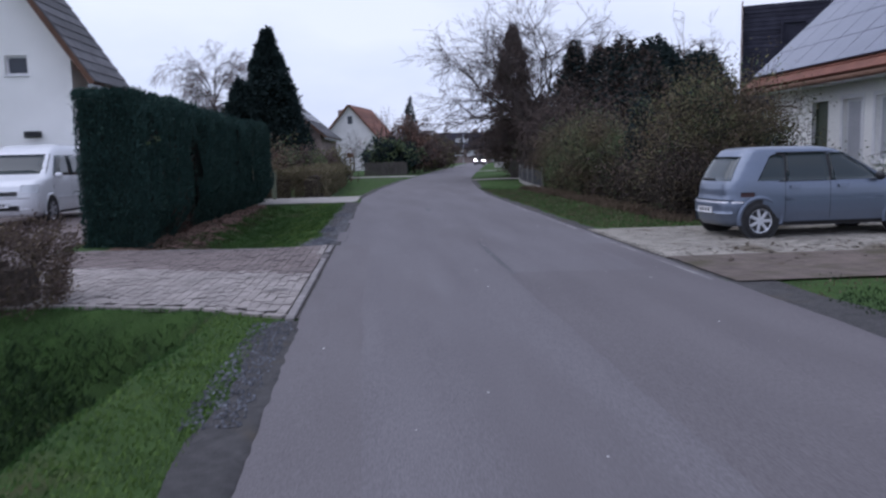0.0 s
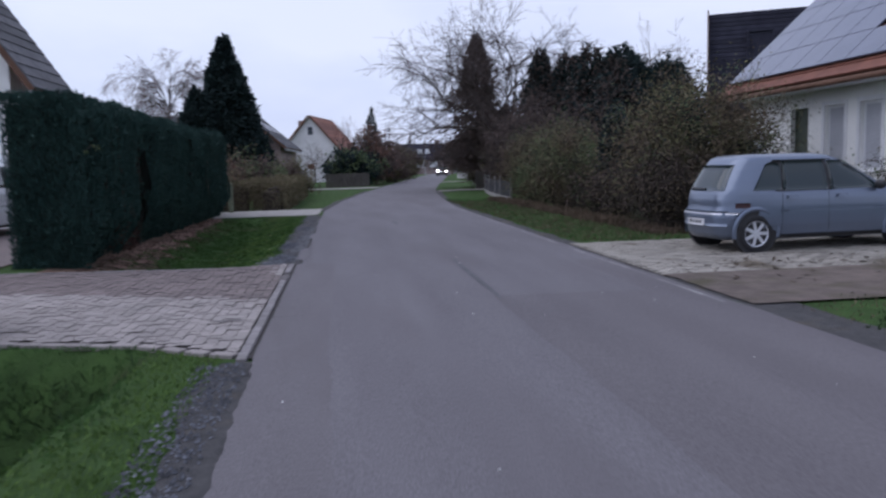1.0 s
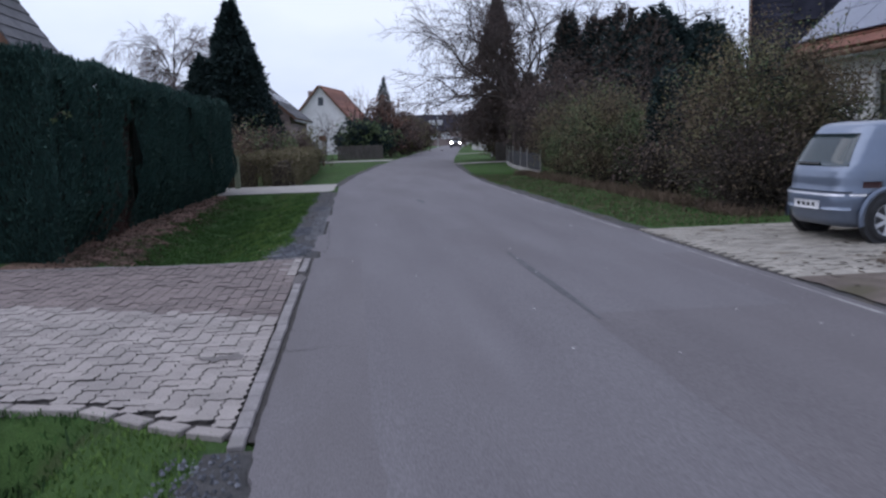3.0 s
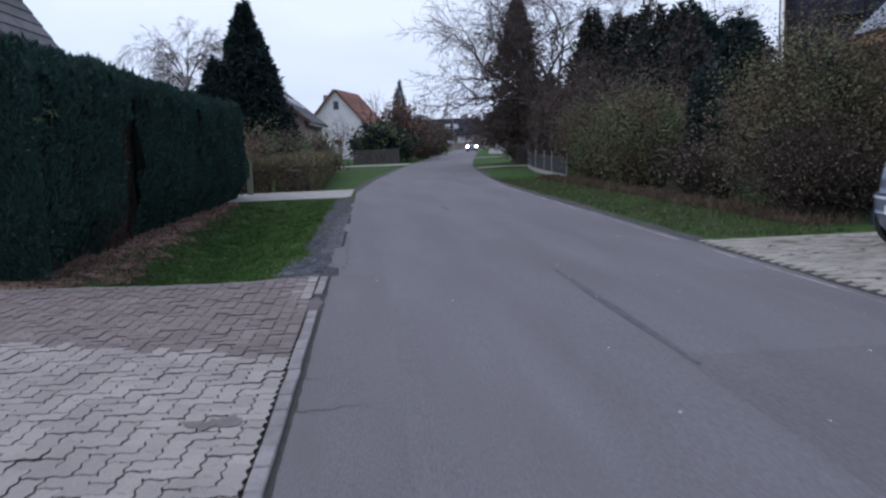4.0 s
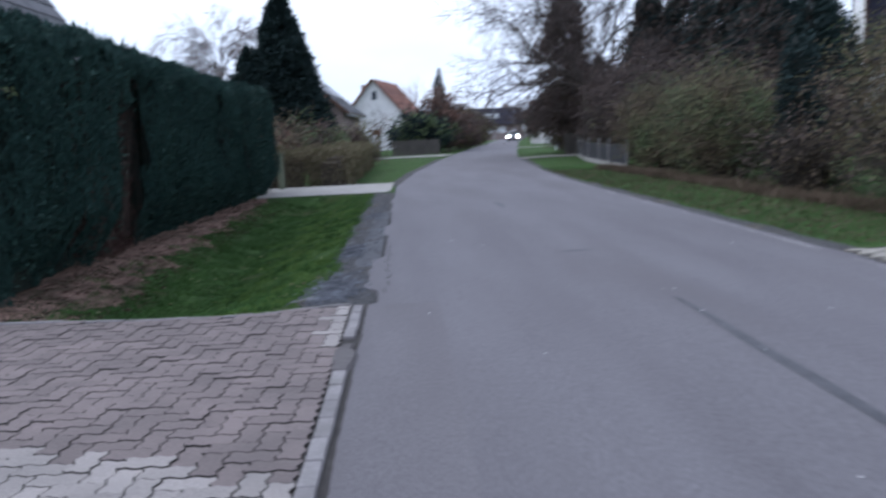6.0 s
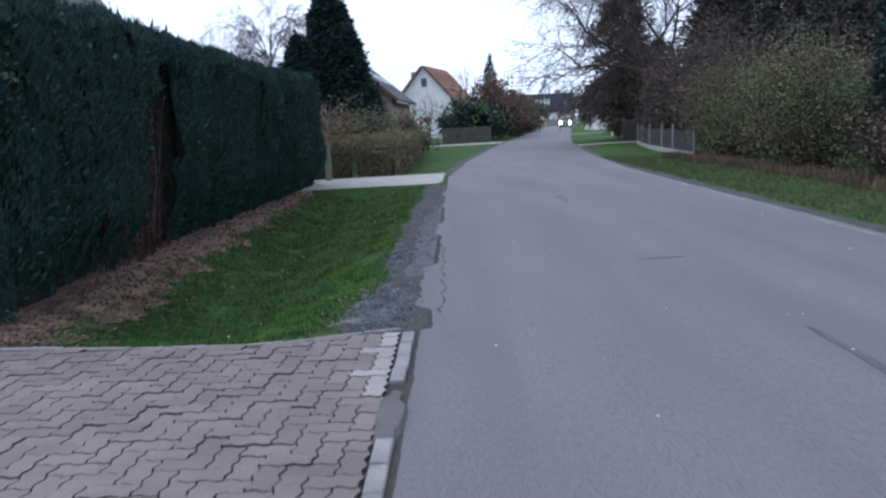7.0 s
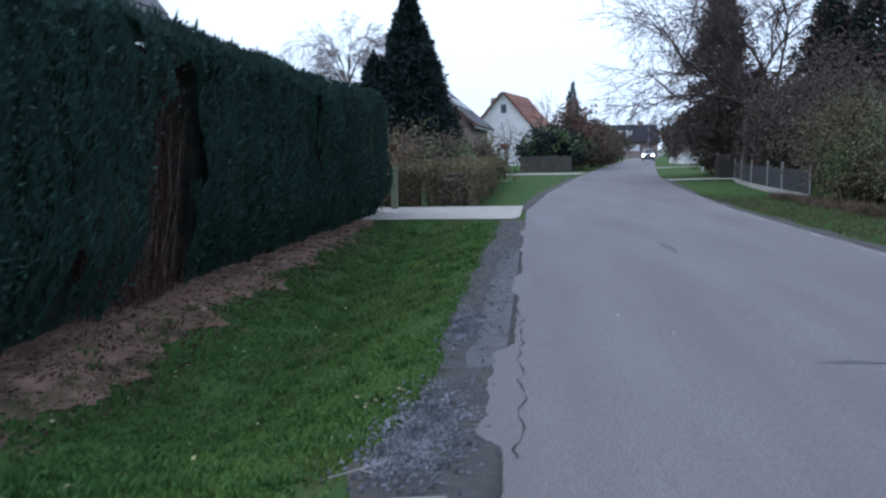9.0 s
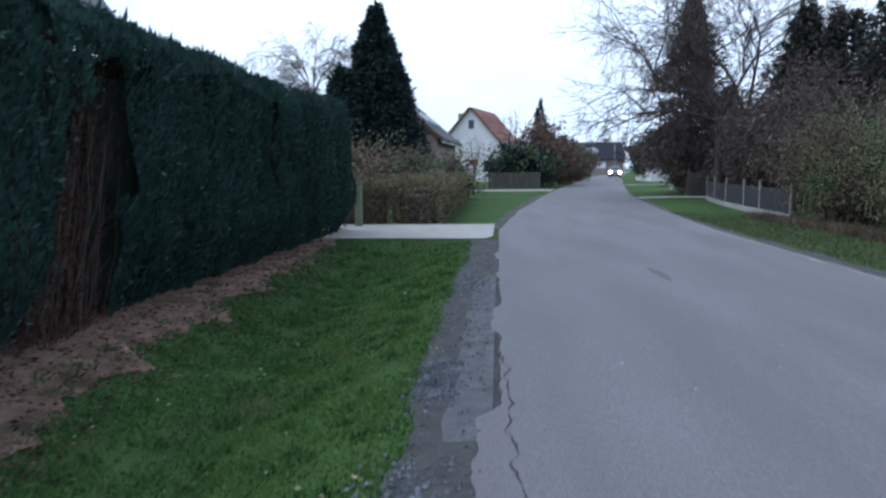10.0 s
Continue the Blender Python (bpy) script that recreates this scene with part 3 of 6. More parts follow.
# tall clipped hedge along the ditch
HX0, HX1, HY0, HY1, HZ = -4.52, -3.3, 10.95, 25.3, 2.72
GAP_A, GAP_B = 13.3, 15.2
hedge = thing("hedge", pose(-3.9, 17, 0), "tall clipped dark blue-green conifer hedge with a bare brown gap", "hedge")
hedge.matrix_world = Matrix.Identity(4)
# solid cores, near-black: the shade inside the hedge is put into their colour
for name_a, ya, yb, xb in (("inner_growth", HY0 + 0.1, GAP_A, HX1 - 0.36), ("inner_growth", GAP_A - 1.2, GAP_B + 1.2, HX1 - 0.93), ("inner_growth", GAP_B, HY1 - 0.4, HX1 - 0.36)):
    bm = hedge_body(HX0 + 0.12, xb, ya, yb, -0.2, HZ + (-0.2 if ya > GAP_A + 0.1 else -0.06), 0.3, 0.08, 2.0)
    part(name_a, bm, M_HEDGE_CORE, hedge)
# plain filler boxes added so that nothing bright shows through the sprays
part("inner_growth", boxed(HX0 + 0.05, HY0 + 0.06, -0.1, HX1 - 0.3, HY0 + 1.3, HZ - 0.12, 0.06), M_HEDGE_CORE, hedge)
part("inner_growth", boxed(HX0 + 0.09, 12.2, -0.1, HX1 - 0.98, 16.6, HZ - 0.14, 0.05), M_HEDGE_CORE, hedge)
p, nv = scatter_box(165000, HX0, HX1, HY0, HY1, -0.08, HZ, ("x1", "y0", "top"))
p2, nv2 = scatter_box(20000, HX0, HX1, HY0, HY1, -0.08, HZ, ("x0", "y1"))
p, nv = np.concatenate([p, p2]), np.concatenate([nv, nv2])
face = nv[:, 0] > 0.5
col = np.array([noise.noise(Vector((y * 1.9, z * 0.35, 4.0))) for y, z in zip(p[:, 1], p[:, 2])])
fluff = noise_at(p, 1.6, 8.0)
lobe = np.array([noise.noise(Vector((y * 4.6, z * 0.8, 11.0))) for y, z in zip(p[:, 1], p[:, 2])])
# rounded top shoulder, vertical growth ridges, slight sag
edge_in = np.clip((p[:, 2] - (HZ - 0.45)) / 0.45, 0, 1) ** 2 * 0.22
end_in = np.clip((p[:, 1] - (HY1 - 0.5)) / 0.5, 0, 1) ** 2 * 0.25 - np.clip((p[:, 1] - 20) / 4, 0, 1) * 0.24 + np.clip((HY0 + 0.4 - p[:, 1]) / 0.4, 0, 1) ** 2 * 0.25
p[:, 0] += np.where(face, col * 0.17 + fluff * 0.08 + lobe * 0.19 - edge_in - end_in, 0)
top = nv[:, 2] > 0.5
rise = 0.03 * np.clip(1 - (p[:, 1] - 11) / 8, 0, 1)
p[:, 2] += np.where(top, rise, rise * np.clip((p[:, 2] - 1.2) / 1.5, 0, 1))
p[:, 2] += np.where(top, fluff * 0.12 + 0.1 * noise_at(p, 0.5, 3.0) - np.clip((p[:, 1] - 17) / 6, 0, 1) * 0.16 - np.clip((p[:, 0] - (HX1 - 0.35)) / 0.35, 0, 1) ** 2 * 0.2, 0)
p[:, 2] -= np.clip((p[:, 1] - (HY1 - 0.9)) / 0.9, 0, 1) ** 2 * 0.4 * np.clip((p[:, 2] - 1.2) / 1.4, 0, 1)
low_in = np.clip((0.6 - p[:, 2]) / 0.6, 0, 1) * 0.34
p[:, 0] -= np.where(face, low_in, 0)
gap_c = 14.28 + 0.1 * np.array([noise.noise(Vector((z * 2, 0, 1))) for z in p[:, 2]]) + 0.3 * p[:, 2]
gap_w = np.interp(p[:, 2], [0, 0.6, 1.4, 1.9, 2.25, 2.5], [0.82, 0.76, 0.65, 0.5, 0.22, -0.3])
in_gap = face & (np.abs(p[:, 1] - gap_c) < gap_w + 0.2 * fluff + 0.16 * noise_at(p, 4.0, 5.0))
deep = face & ~in_gap & (col < -0.28)
p[deep, 0] -= 0.14
p, nv, face = p[~in_gap], nv[~in_gap], face[~in_gap]
d = nv * 0.42 + rng.normal(0, 0.3, p.shape) + np.array([0, 0, 1.1])
v, f = leaf_mesh(p - nv * 0.05, d, 0.09, 0.0105, 0.2)
part_np("foliage", v, f, M_THUJA, hedge)
sel = rng.choice(len(p), 9000, replace=False)
sel = sel[(fluff[~in_gap][sel] > -0.2)][:9000]
q = p[sel] + rng.normal(0, 0.03, (len(sel), 3)) + nv[sel] * 0.02
v, f = leaf_mesh(q, nv[sel] * 0.7 + rng.normal(0, 0.45, q.shape) + np.array([0, 0, 0.5]), 0.055, 0.012, 0.2)
part_np("young_growth", v, f, M_THUJA_LIGHT, hedge, "paler young tips")
# upright shoots over the top
k = 1500
q = np.stack([rng.uniform(HX0, HX1 - 0.15, k), rng.uniform(HY0, HY1 - 0.3, k), np.full(k, HZ - 0.06)], axis=1)
q[:, 2] += 0.03 * np.clip(1 - (q[:, 1] - 11) / 8, 0, 1) + 0.1 * noise_at(q, 0.5, 3.0) - np.clip((q[:, 1] - 17) / 6, 0, 1) * 0.16 - np.clip((q[:, 1] - (HY1 - 0.9)) / 0.9, 0, 1) ** 2 * 0.36
v, f = leaf_mesh(q, rng.normal(0, 0.18, (k, 3)) + np.array([0, 0, 1.0]), 0.17, 0.022, 0.2)
tagged(part_np("shoot_fringe", v, f, M_THUJA, hedge), kind="stuff")
# bare stems and dead twigs in the gap
segs = []
for i in range(90):
    y = 14.2 + rng.normal(0, 0.32)
    x = HX1 - rng.uniform(0.25, 0.75)
    h = rng.uniform(0.9, 2.3)
    pt = np.array([x, y, -0.12])
    r = rng.uniform(0.003, 0.011)
    for s_ in range(5):
        nx_ = pt + np.array([rng.normal(0, 0.03), rng.normal(0, 0.035) + 0.3 * h / 5, h / 5])
        segs.append((pt, nx_, r * (1 - s_ * 0.15), r * (1 - (s_ + 1) * 0.15)))
        pt = nx_
v, f = tubes(segs, 5)
tagged(part_np("bare_stem", v, f, M_STEM, hedge, "bare greyish-brown stems"), kind="stuff")
k = 10000
q = np.stack([HX1 - rng.uniform(0.2, 0.95, k), 14.26 + rng.normal(0, 0.4, k), 2.6 * rng.uniform(0, 1, k) ** 1.5 - 0.1], axis=1)
q[:, 1] += 0.3 * q[:, 2]
v, f = leaf_mesh(q, rng.normal(0, 0.35, (k, 3)) + np.array([0.1, 0, 0.9]), 0.13, 0.0045, 0.1)
part_np("dead_twig", v, f, M_DEAD, hedge, "dead reddish-brown twigs")


sh = thing("hedge_shoot", Matrix.Identity(4), "pale leafy bramble shoot sticking out of the hedge", "bramble")
stem = [np.array([-3.42, 10.98, 1.72]), np.array([-3.3, 11.02, 1.84]), np.array([-3.2, 11.03, 1.93]), np.array([-3.1, 11.05, 1.9])]
v, f = tubes([(a, b, 0.004, 0.003) for a, b in zip(stem, stem[1:])], 5)
part_np("stem", v, f, M_STEM, sh)
c = np.array([stem[1 + i % 3] + np.array([0.0, 0.012 * (i % 4), 0.01]) for i in range(9)])
v, f = leaf_mesh(c, np.random.default_rng(5).normal(0, 0.7, (9, 3)) + np.array([0.5, -0.2, -0.1]), 0.1, 0.028)
part_np("leaves", v, f, M_GREEN, sh)


def leafy_hedge(name, x0, x1, y0, y1, z1, count, mats, label, leaf=0.06, m=None):
    t = thing(name, Matrix.Identity(4), label, "hedge")
    part("inner_growth", hedge_body(x0 + 0.24, x1 - 0.24, y0 + 0.24, y1 - 0.24, -0.15, z1 - 0.24, 0.35, 0.05, x0), M_BARK, t)
    p, nv = scatter_box(count, x0, x1, y0, y1, 0.0, z1, ("x0", "x1", "y0", "y1", "top"))
    fl = noise_at(p, 1.5, x0)
    p += nv * (fl * 0.22)[:, None]
    pick = rng.integers(0, len(mats), len(p))
    for i, mt in enumerate(mats):
        s = pick == i
        v, f = leaf_mesh(p[s] + rng.normal(0, 0.05, (s.sum(), 3)), nv[s] * 0.7 + rng.normal(0, 0.5, (s.sum(), 3)) + np.array([0, 0, 0.3]), leaf, leaf * 0.38)
        part_np("foliage", v, f, mt, t)
    return t


leafy_hedge("hedge", -8.5, -2.5, 27.0, 28.0, 1.05, 24000, (M_HEDGE_TAN, M_OLIVE, M_HEDGE_TAN), "low clipped olive-brown garden hedge")
leafy_hedge("hedge", -2.5, -1.35, 27.1, 43.0, 1.0, 40000, (M_HEDGE_TAN, M_OLIVE, M_HEDGE_TAN), "low clipped olive-brown garden hedge")
leafy_hedge("hedge", -6.2, -2.7, 4.75, 5.8, 0.7, 30000, (M_BROWN_FOL, M_BROWN_FOL, M_TAN), "low brownish clipped hedge beside the drive", 0.035)


def grow(segs, twigs, p, d, length, r, depth, droop, spread, kids, rg):
    """A limb in short steps, then its side limbs; the last order goes to twigs."""
    steps = 4
    pts = [p]
    for s in range(steps):
        d = d + rg.normal(0, 0.13, 3) + np.array([0, 0, droop * (s / steps)])
        d = d / np.linalg.norm(d)
        q = pts[-1] + d * length / steps
        (segs if depth > 1 else twigs).append((pts[-1], q, r * (1 - 0.5 * s / steps), r * (1 - 0.5 * (s + 1) / steps)))
        pts.append(q)
    if depth <= 0:
        return
    for i in range(kids):
        k = rg.integers(1, steps + 1) if i else steps
        e = d + rg.normal(0, spread, 3)
        e = e / np.linalg.norm(e)
        grow(segs, twigs, pts[k], e, length * rg.uniform(0.55, 0.8), r * 0.5 * rg.uniform(0.8, 1.1), depth - 1, droop, spread, kids, rg)


def bare_tree(x, y, h, seed, limbs, label, twig_mat, droop=-0.05, depth=3, kids=4, spread=0.55, trunk_r=0.18, fork=0.3, group="", name="tree", length=None):
    """Trunk with given limb directions, then several orders of bare branches."""
    rg = np.random.default_rng(seed)
    t = thing(name, Matrix.Identity(4), label, "tree", group)
    segs, twigs = [], []
    p = np.array([x, y, -0.1])
    top = np.array([x + rg.normal(0, 0.15), y, h * fork])
    segs.append((p, (p + top) / 2, trunk_r * 1.15, trunk_r))
    segs.append(((p + top) / 2, top, trunk_r, trunk_r * 0.85))
    for dx, dy, dz, ln in limbs:
        dv = np.array([dx, dy, dz], float)
        grow(segs, twigs, top - np.array([0, 0, rg.uniform(0, 0.3)]), dv / np.linalg.norm(dv), h * ln, trunk_r * 0.6, depth, droop, spread, kids, rg)
    v, f = tubes(segs, 6)
    part_np("trunk", v, f, M_BARK, t, smooth=True)
    twigs = [(a, b, max(r0, 0.009), max(r1, 0.006)) for a, b, r0, r1 in twigs]
    v, f = tubes(twigs, 3)
    part_np("crown", v, f, twig_mat, t)
    return t


def conifer(x, y, h, rad, seed, mat, label, count=9000, base=0.3, power=0.85, leaf=0.3, mat2=None, name="tree", ragged=0.3, sag=0.25, z0=0.0, boughs=1.0):
    """Trunk, whorled boughs and a crown of many drooping sprays with an uneven outline."""
    rg = np.random.default_rng(seed)
    t = thing(name, Matrix.Identity(4), label, "tree")
    v, f = tubes([(np.array([x, y, z0 - 0.1]), np.array([x, y, z0 + h * 0.5]), 0.035 * h * 0.6, 0.02 * h * 0.6), (np.array([x, y, z0 + h * 0.5]), np.array([x, y, z0 + h * 0.98]), 0.012 * h, 0.01)], 8)
    part_np("trunk", v, f, M_BARK, t, smooth=True)
    nb = int((46 + h * 9) * boughs)
    cs, ds, segs = [], [], []
    for i in range(nb):
        s = base / h + (1 - base / h) * (i + rg.uniform(0, 1)) / nb
        reach = rad * (1 - s) ** power * rg.uniform(1 - ragged, 1 + ragged * 0.6) + 0.08
        a = rg.uniform(0, 6.283)
        out = np.array([math.cos(a), math.sin(a), 0])
        k = max(8, int(count / nb * (0.35 + 1.3 * (1 - s))))
        u = rg.uniform(0.1, 1, k) ** 0.7
        lat = np.array([-out[1], out[0], 0])
        c = np.array([x, y, z0 + s * h]) + out * (u * reach)[:, None] + lat * (rg.normal(0, 0.3, k) * reach * 0.55)[:, None]
        c[:, 2] += -sag * u * u * reach + rg.normal(0, 0.16, k) + 0.1
        cs.append(c)
        ds.append(out[None] * 0.7 + rg.normal(0, 0.45, (k, 3)) + np.array([0, 0, 0.15]))
        tip = np.array([x, y, z0 + s * h]) + out * reach * 0.9 - np.array([0, 0, sag * reach * 0.8])
        segs.append((np.array([x, y, z0 + s * h]), tip, 0.02, 0.006))
    v, f = tubes(segs, 3)
    part_np("bough_frame", v, f, M_BARK, t)
    c, dd = np.concatenate(cs), np.concatenate(ds)
    if mat2:
        s = rg.uniform(0, 1, len(c)) < 0.45
        v, f = leaf_mesh(c[s], dd[s], leaf, leaf * 0.2)
        part_np("crown", v, f, mat2, t)
        c, dd = c[~s], dd[~s]
    v, f = leaf_mesh(c, dd, leaf, leaf * 0.2)
    part_np("crown", v, f, mat, t)
    return t


def shrub(x, y, rx, ry, h, seed, mats, label, count=6000, leaf=0.08, stems=40, twig_mat=None, name="shrub", hollow=0.5, z0=0.0):
    """Many stems from the ground, twigs, and leaves round them in an uneven, gappy dome."""
    rg = np.random.default_rng(seed)
    t = thing(name, Matrix.Identity(4), label, "shrub")
    segs, ends = [], []
    for i in range(stems):
        a, q = rg.uniform(0, 6.283), math.sqrt(rg.uniform(0, 1))
        hh = h * rg.uniform(0.6, 1.02) * (1 - 0.45 * q * q)
        p0 = np.array([x + 0.45 * q * rx * math.cos(a), y + 0.45 * q * ry * math.sin(a), z0 - 0.08])
        p3 = np.array([x + q * rx * math.cos(a), y + q * ry * math.sin(a), z0 + hh])
        pr = p0
        for s in (0.33, 0.66, 1.0):
            pt = p0 + (p3 - p0) * np.array([s ** 1.6, s ** 1.6, s]) + rg.normal(0, 0.07, 3)
            segs.append((pr, pt, 0.022 * (1.1 - s * 0.6), 0.022 * (0.9 - s * 0.6)))
            for _ in range(4):
                e = pt + rg.normal(0, 0.33, 3) * np.array([1, 1, 0.7]) + np.array([0, 0, 0.15])
                segs.append((pt, e, 0.008, 0.004))
                ends.append(e)
                for _ in range(2):
                    e2 = e + rg.normal(0, 0.22, 3) + np.array([0, 0, 0.1])
                    segs.append((e, e2, 0.005, 0.003))
                    ends.append(e2)
            pr = pt
    v, f = tubes(segs, 4)
    part_np("stem_frame", v, f, twig_mat or M_TWIG, t)
    ends = np.array(ends)
    ends = ends[ends[:, 2] > z0 + h * 0.12]
    per = max(1, count // len(ends))
    c = np.repeat(ends, per, axis=0) + rg.normal(0, 0.17, (len(ends) * per, 3))
    c[:, 2] = np.maximum(c[:, 2], z0 + 0.05)
    # colours lie in masses: the share of each leaf kind follows slow noise, softened leaf by leaf
    mass = noise_at(c, 1.1, seed * 3.7) + rg.normal(0, 0.13, len(c))
    rank = np.argsort(np.argsort(mass)) / len(c)
    share = np.cumsum([m[1] for m in mats]) / sum(m[1] for m in mats)
    pick = np.minimum(np.searchsorted(share, rank), len(mats) - 1)
    for i, (mt, _) in enumerate(mats):
        s = pick == i
        if s.sum():
            v, f = leaf_mesh(c[s], rg.normal(0, 0.7, (s.sum(), 3)) + np.array([0, 0, -0.1]), leaf, leaf * 0.32)
            part_np("leaves", v, f, mt, t)
    return t


# left side, far: dark conifer, birch, garden shrubs
conifer(-6.75, 52.0, 10.1, 3.2, 11, M_FIR, "tall dense dark-green cypress tree in the garden", 62000, 0.1, 0.8, 0.3, sag=-0.12, ragged=0.16, boughs=4.0)
conifer(-8.5, 51.0, 6.6, 2.1, 8, M_FIR, "dark-green cypress leaning on the taller one", 24000, 0.1, 0.6, 0.3, sag=-0.1, ragged=0.2, boughs=3.0)
bare_tree(-11.0, 55.0, 9.6, 5, [(-0.2, 0, 1, 0.22), (0.15, 0.1, 1, 0.25), (0.4, 0, 0.9, 0.22), (-0.5, 0, 0.8, 0.18), (0.0, -0.3, 1, 0.23), (0.6, 0.2, 0.7, 0.2)], "bare birch tree with fine hanging twigs", M_BIRCH_TWIG, -0.4, 4, 5, 0.42, 0.1, 0.58)
shrub(-6.8, 34.5, 2.2, 1.6, 1.9, 21, [(M_RUSSET, 3), (M_HEDGE_TAN, 3)], "russet-brown shrub in the front garden", 8000, 0.14)
shrub(-4.2, 39.5, 1.5, 1.3, 2.0, 22, [(M_GREEN, 3), (M_BROWN_FOL, 2)], "dark green shrub in the front garden", 8000, 0.13)
shrub(-2.2, 42.5, 1.3, 1.2, 1.7, 23, [(M_OLIVE, 2), (M_BROWN_FOL, 2)], "olive-brown shrub in the front garden", 6000, 0.13)
shrub(-5.5, 36.5, 2.0, 1.5, 2.1, 24, [(M_HEDGE_TAN, 3), (M_RUSSET, 3)], "leafless brown shrub in the front garden", 6000, 0.11)
shrub(1.6, 63.0, 2.2, 1.8, 2.8, 25, [(M_GREEN, 2), (M_FIR, 3)], "dark evergreen shrub behind the board fence", 9000, 0.24)
bare_tree(1.2, 66.0, 6.4, 31, [(-0.4, 0, 1, 0.3), (0.3, 0, 1, 0.3), (0.7, 0, 0.7, 0.25), (-0.7, 0, 0.7, 0.25)], "small tree with a few russet leaves", M_RUSSET, 0.0, 3, 4, 0.5, 0.12, 0.3)
shrub(3.6, 66.0, 2.4, 2.0, 4.6, 26, [(M_BROWN_FOL, 3), (M_RUSSET, 2)], "tall russet-brown shrub behind the fence", 12000, 0.2)
shrub(5.2, 72.0, 2.0, 1.8, 3.4, 27, [(M_BROWN_FOL, 3), (M_OLIVE, 1)], "tall brown shrub beside the road", 10000, 0.2)
shrub(7.6, 88.0, 2.5, 2.0, 3.4, 28, [(M_BROWN_FOL, 3), (M_OLIVE, 2)], "tall brown shrub beside the road", 9000, 0.26)
conifer(4.3, 88.0, 8.1, 1.7, 12, M_FIR, "slender dark fir tree in the garden", 6000, 0.5, 0.9, 0.26, ragged=0.6, sag=0.3)
bare_tree(-2.2, 82.0, 4.4, 33, [(-0.4, 0, 1, 0.4), (0.4, 0, 1, 0.4), (0, 0.2, 1, 0.4)], "small bare tree in the garden", M_TWIG, 0.0, 3, 3, 0.5, 0.1, 0.3)

# right side: shrubs along the verge, dark conifers, bare trees
# the few dark M_FIR leaves stand in for shade inside this shrub
shrub(8.8, 15.0, 1.7, 1.9, 3.2, 41, [(M_FIR, 1), (M_GREEN, 2), (M_OLIVE, 7), (M_TAN, 7)], "large rounded olive-brown autumn shrub", 42000, 0.055, 96, M_TWIG_DARK)
shrub(10.35, 16.1, 0.75, 0.9, 3.2, 42, [(M_YELLOWISH, 2), (M_GREEN, 3), (M_OLIVE, 5)], "shrub with sparse pale leaves beside the drive", 2200, 0.085, 22, M_TWIG_DARK)
shrub(7.9, 13.6, 1.3, 1.1, 1.4, 43, [(M_TAN, 3), (M_BROWN_FOL, 5)], "low withered brown shrub on the verge", 6000, 0.05, 50, M_TWIG_DARK)
shrub(7.95, 22.0, 1.05, 1.6, 2.3, 44, [(M_GREEN, 6), (M_YELLOWISH, 0.3), (M_OLIVE, 7), (M_TAN, 4)], "olive-green shrub on the grass verge", 30000, 0.055, 64, M_TWIG_DARK)
shrub(8.3, 27.0, 1.15, 1.9, 2.35, 45, [(M_GREEN, 6), (M_YELLOWISH, 0.3), (M_OLIVE, 6), (M_TAN, 4)], "olive-green shrub beside the garden fence", 27000, 0.055, 60, M_TWIG_DARK)
shrub(7.9, 17.9, 0.8, 1.2, 0.95, 46, [(M_BROWN_FOL, 4), (M_TAN, 3)], "low withered brown shrub on the verge", 2600, 0.07, 34, M_TWIG_DARK)
conifer(8.75, 20.0, 2.85, 0.5, 13, M_FIR, "narrow dark conifer between shrubs", 6500, 0.1, 0.3, 0.12, sag=0.05)
conifer(11.9, 48.6, 5.2, 2.4, 10, M_BROWN_FOL, "low brown withered tree in the thicket", 12000, 0.4, 0.5, 0.2, M_TWIG, ragged=0.5, boughs=1.5)
conifer(9.6, 47.8, 9.5, 3.7, 14, M_BROWN_FOL, "tall conical tree with brown withered foliage", 32000, 1.5, 0.85, 0.2, M_TWIG, ragged=0.55, boughs=2.0)
conifer(12.9, 38.4, 6.9, 2.6, 9, M_FIR, "dense dark conifer in the thicket", 20000, 0.2, 0.42, 0.24, M_BROWN_FOL, ragged=0.4, boughs=2.0)
shrub(10.9, 46.6, 1.7, 1.5, 4.6, 66, [(M_BROWN_FOL, 5), (M_TWIG, 3)], "leafless brown shrub in the thicket", 6500, 0.1, 44)
shrub(12.6, 45.8, 1.7, 1.5, 4.0, 67, [(M_BROWN_FOL, 5), (M_TWIG, 3)], "leafless brown shrub in the thicket", 6500, 0.1, 44)
bare_tree(9.3, 28.6, 4.4, 54, [(-0.3, 0.1, 1, 0.4), (0.25, 0, 1, 0.42), (0.5, 0.2, 0.9, 0.36)], "slim bare sapling among the shrubs", M_TWIG, 0.02, 2, 4, 0.45, 0.05, 0.25)
bare_tree(10.6, 27.6, 5.0, 55, [(-0.35, 0.1, 1, 0.4), (0.1, 0, 1, 0.42), (0.45, 0.2, 0.9, 0.38)], "slim bare sapling among the shrubs", M_TWIG, 0.02, 2, 4, 0.45, 0.05, 0.25)
conifer(11.0, 37.2, 6.9, 2.2, 15, M_FIR, "dark conifer with brownish boughs", 22000, 0.3, 0.6, 0.2, M_BROWN_FOL, ragged=0.45, boughs=1.5)
conifer(14.0, 33.5, 6.5, 2.6, 16, M_FIR, "dense dark conifer behind the shrubs", 28000, 0.2, 0.36, 0.24, ragged=0.35, boughs=2.0)
conifer(16.3, 34.0, 6.0, 2.6, 17, M_FIR, "dense dark conifer behind the shrubs", 22000, 0.2, 0.36, 0.24, ragged=0.35, boughs=2.0)
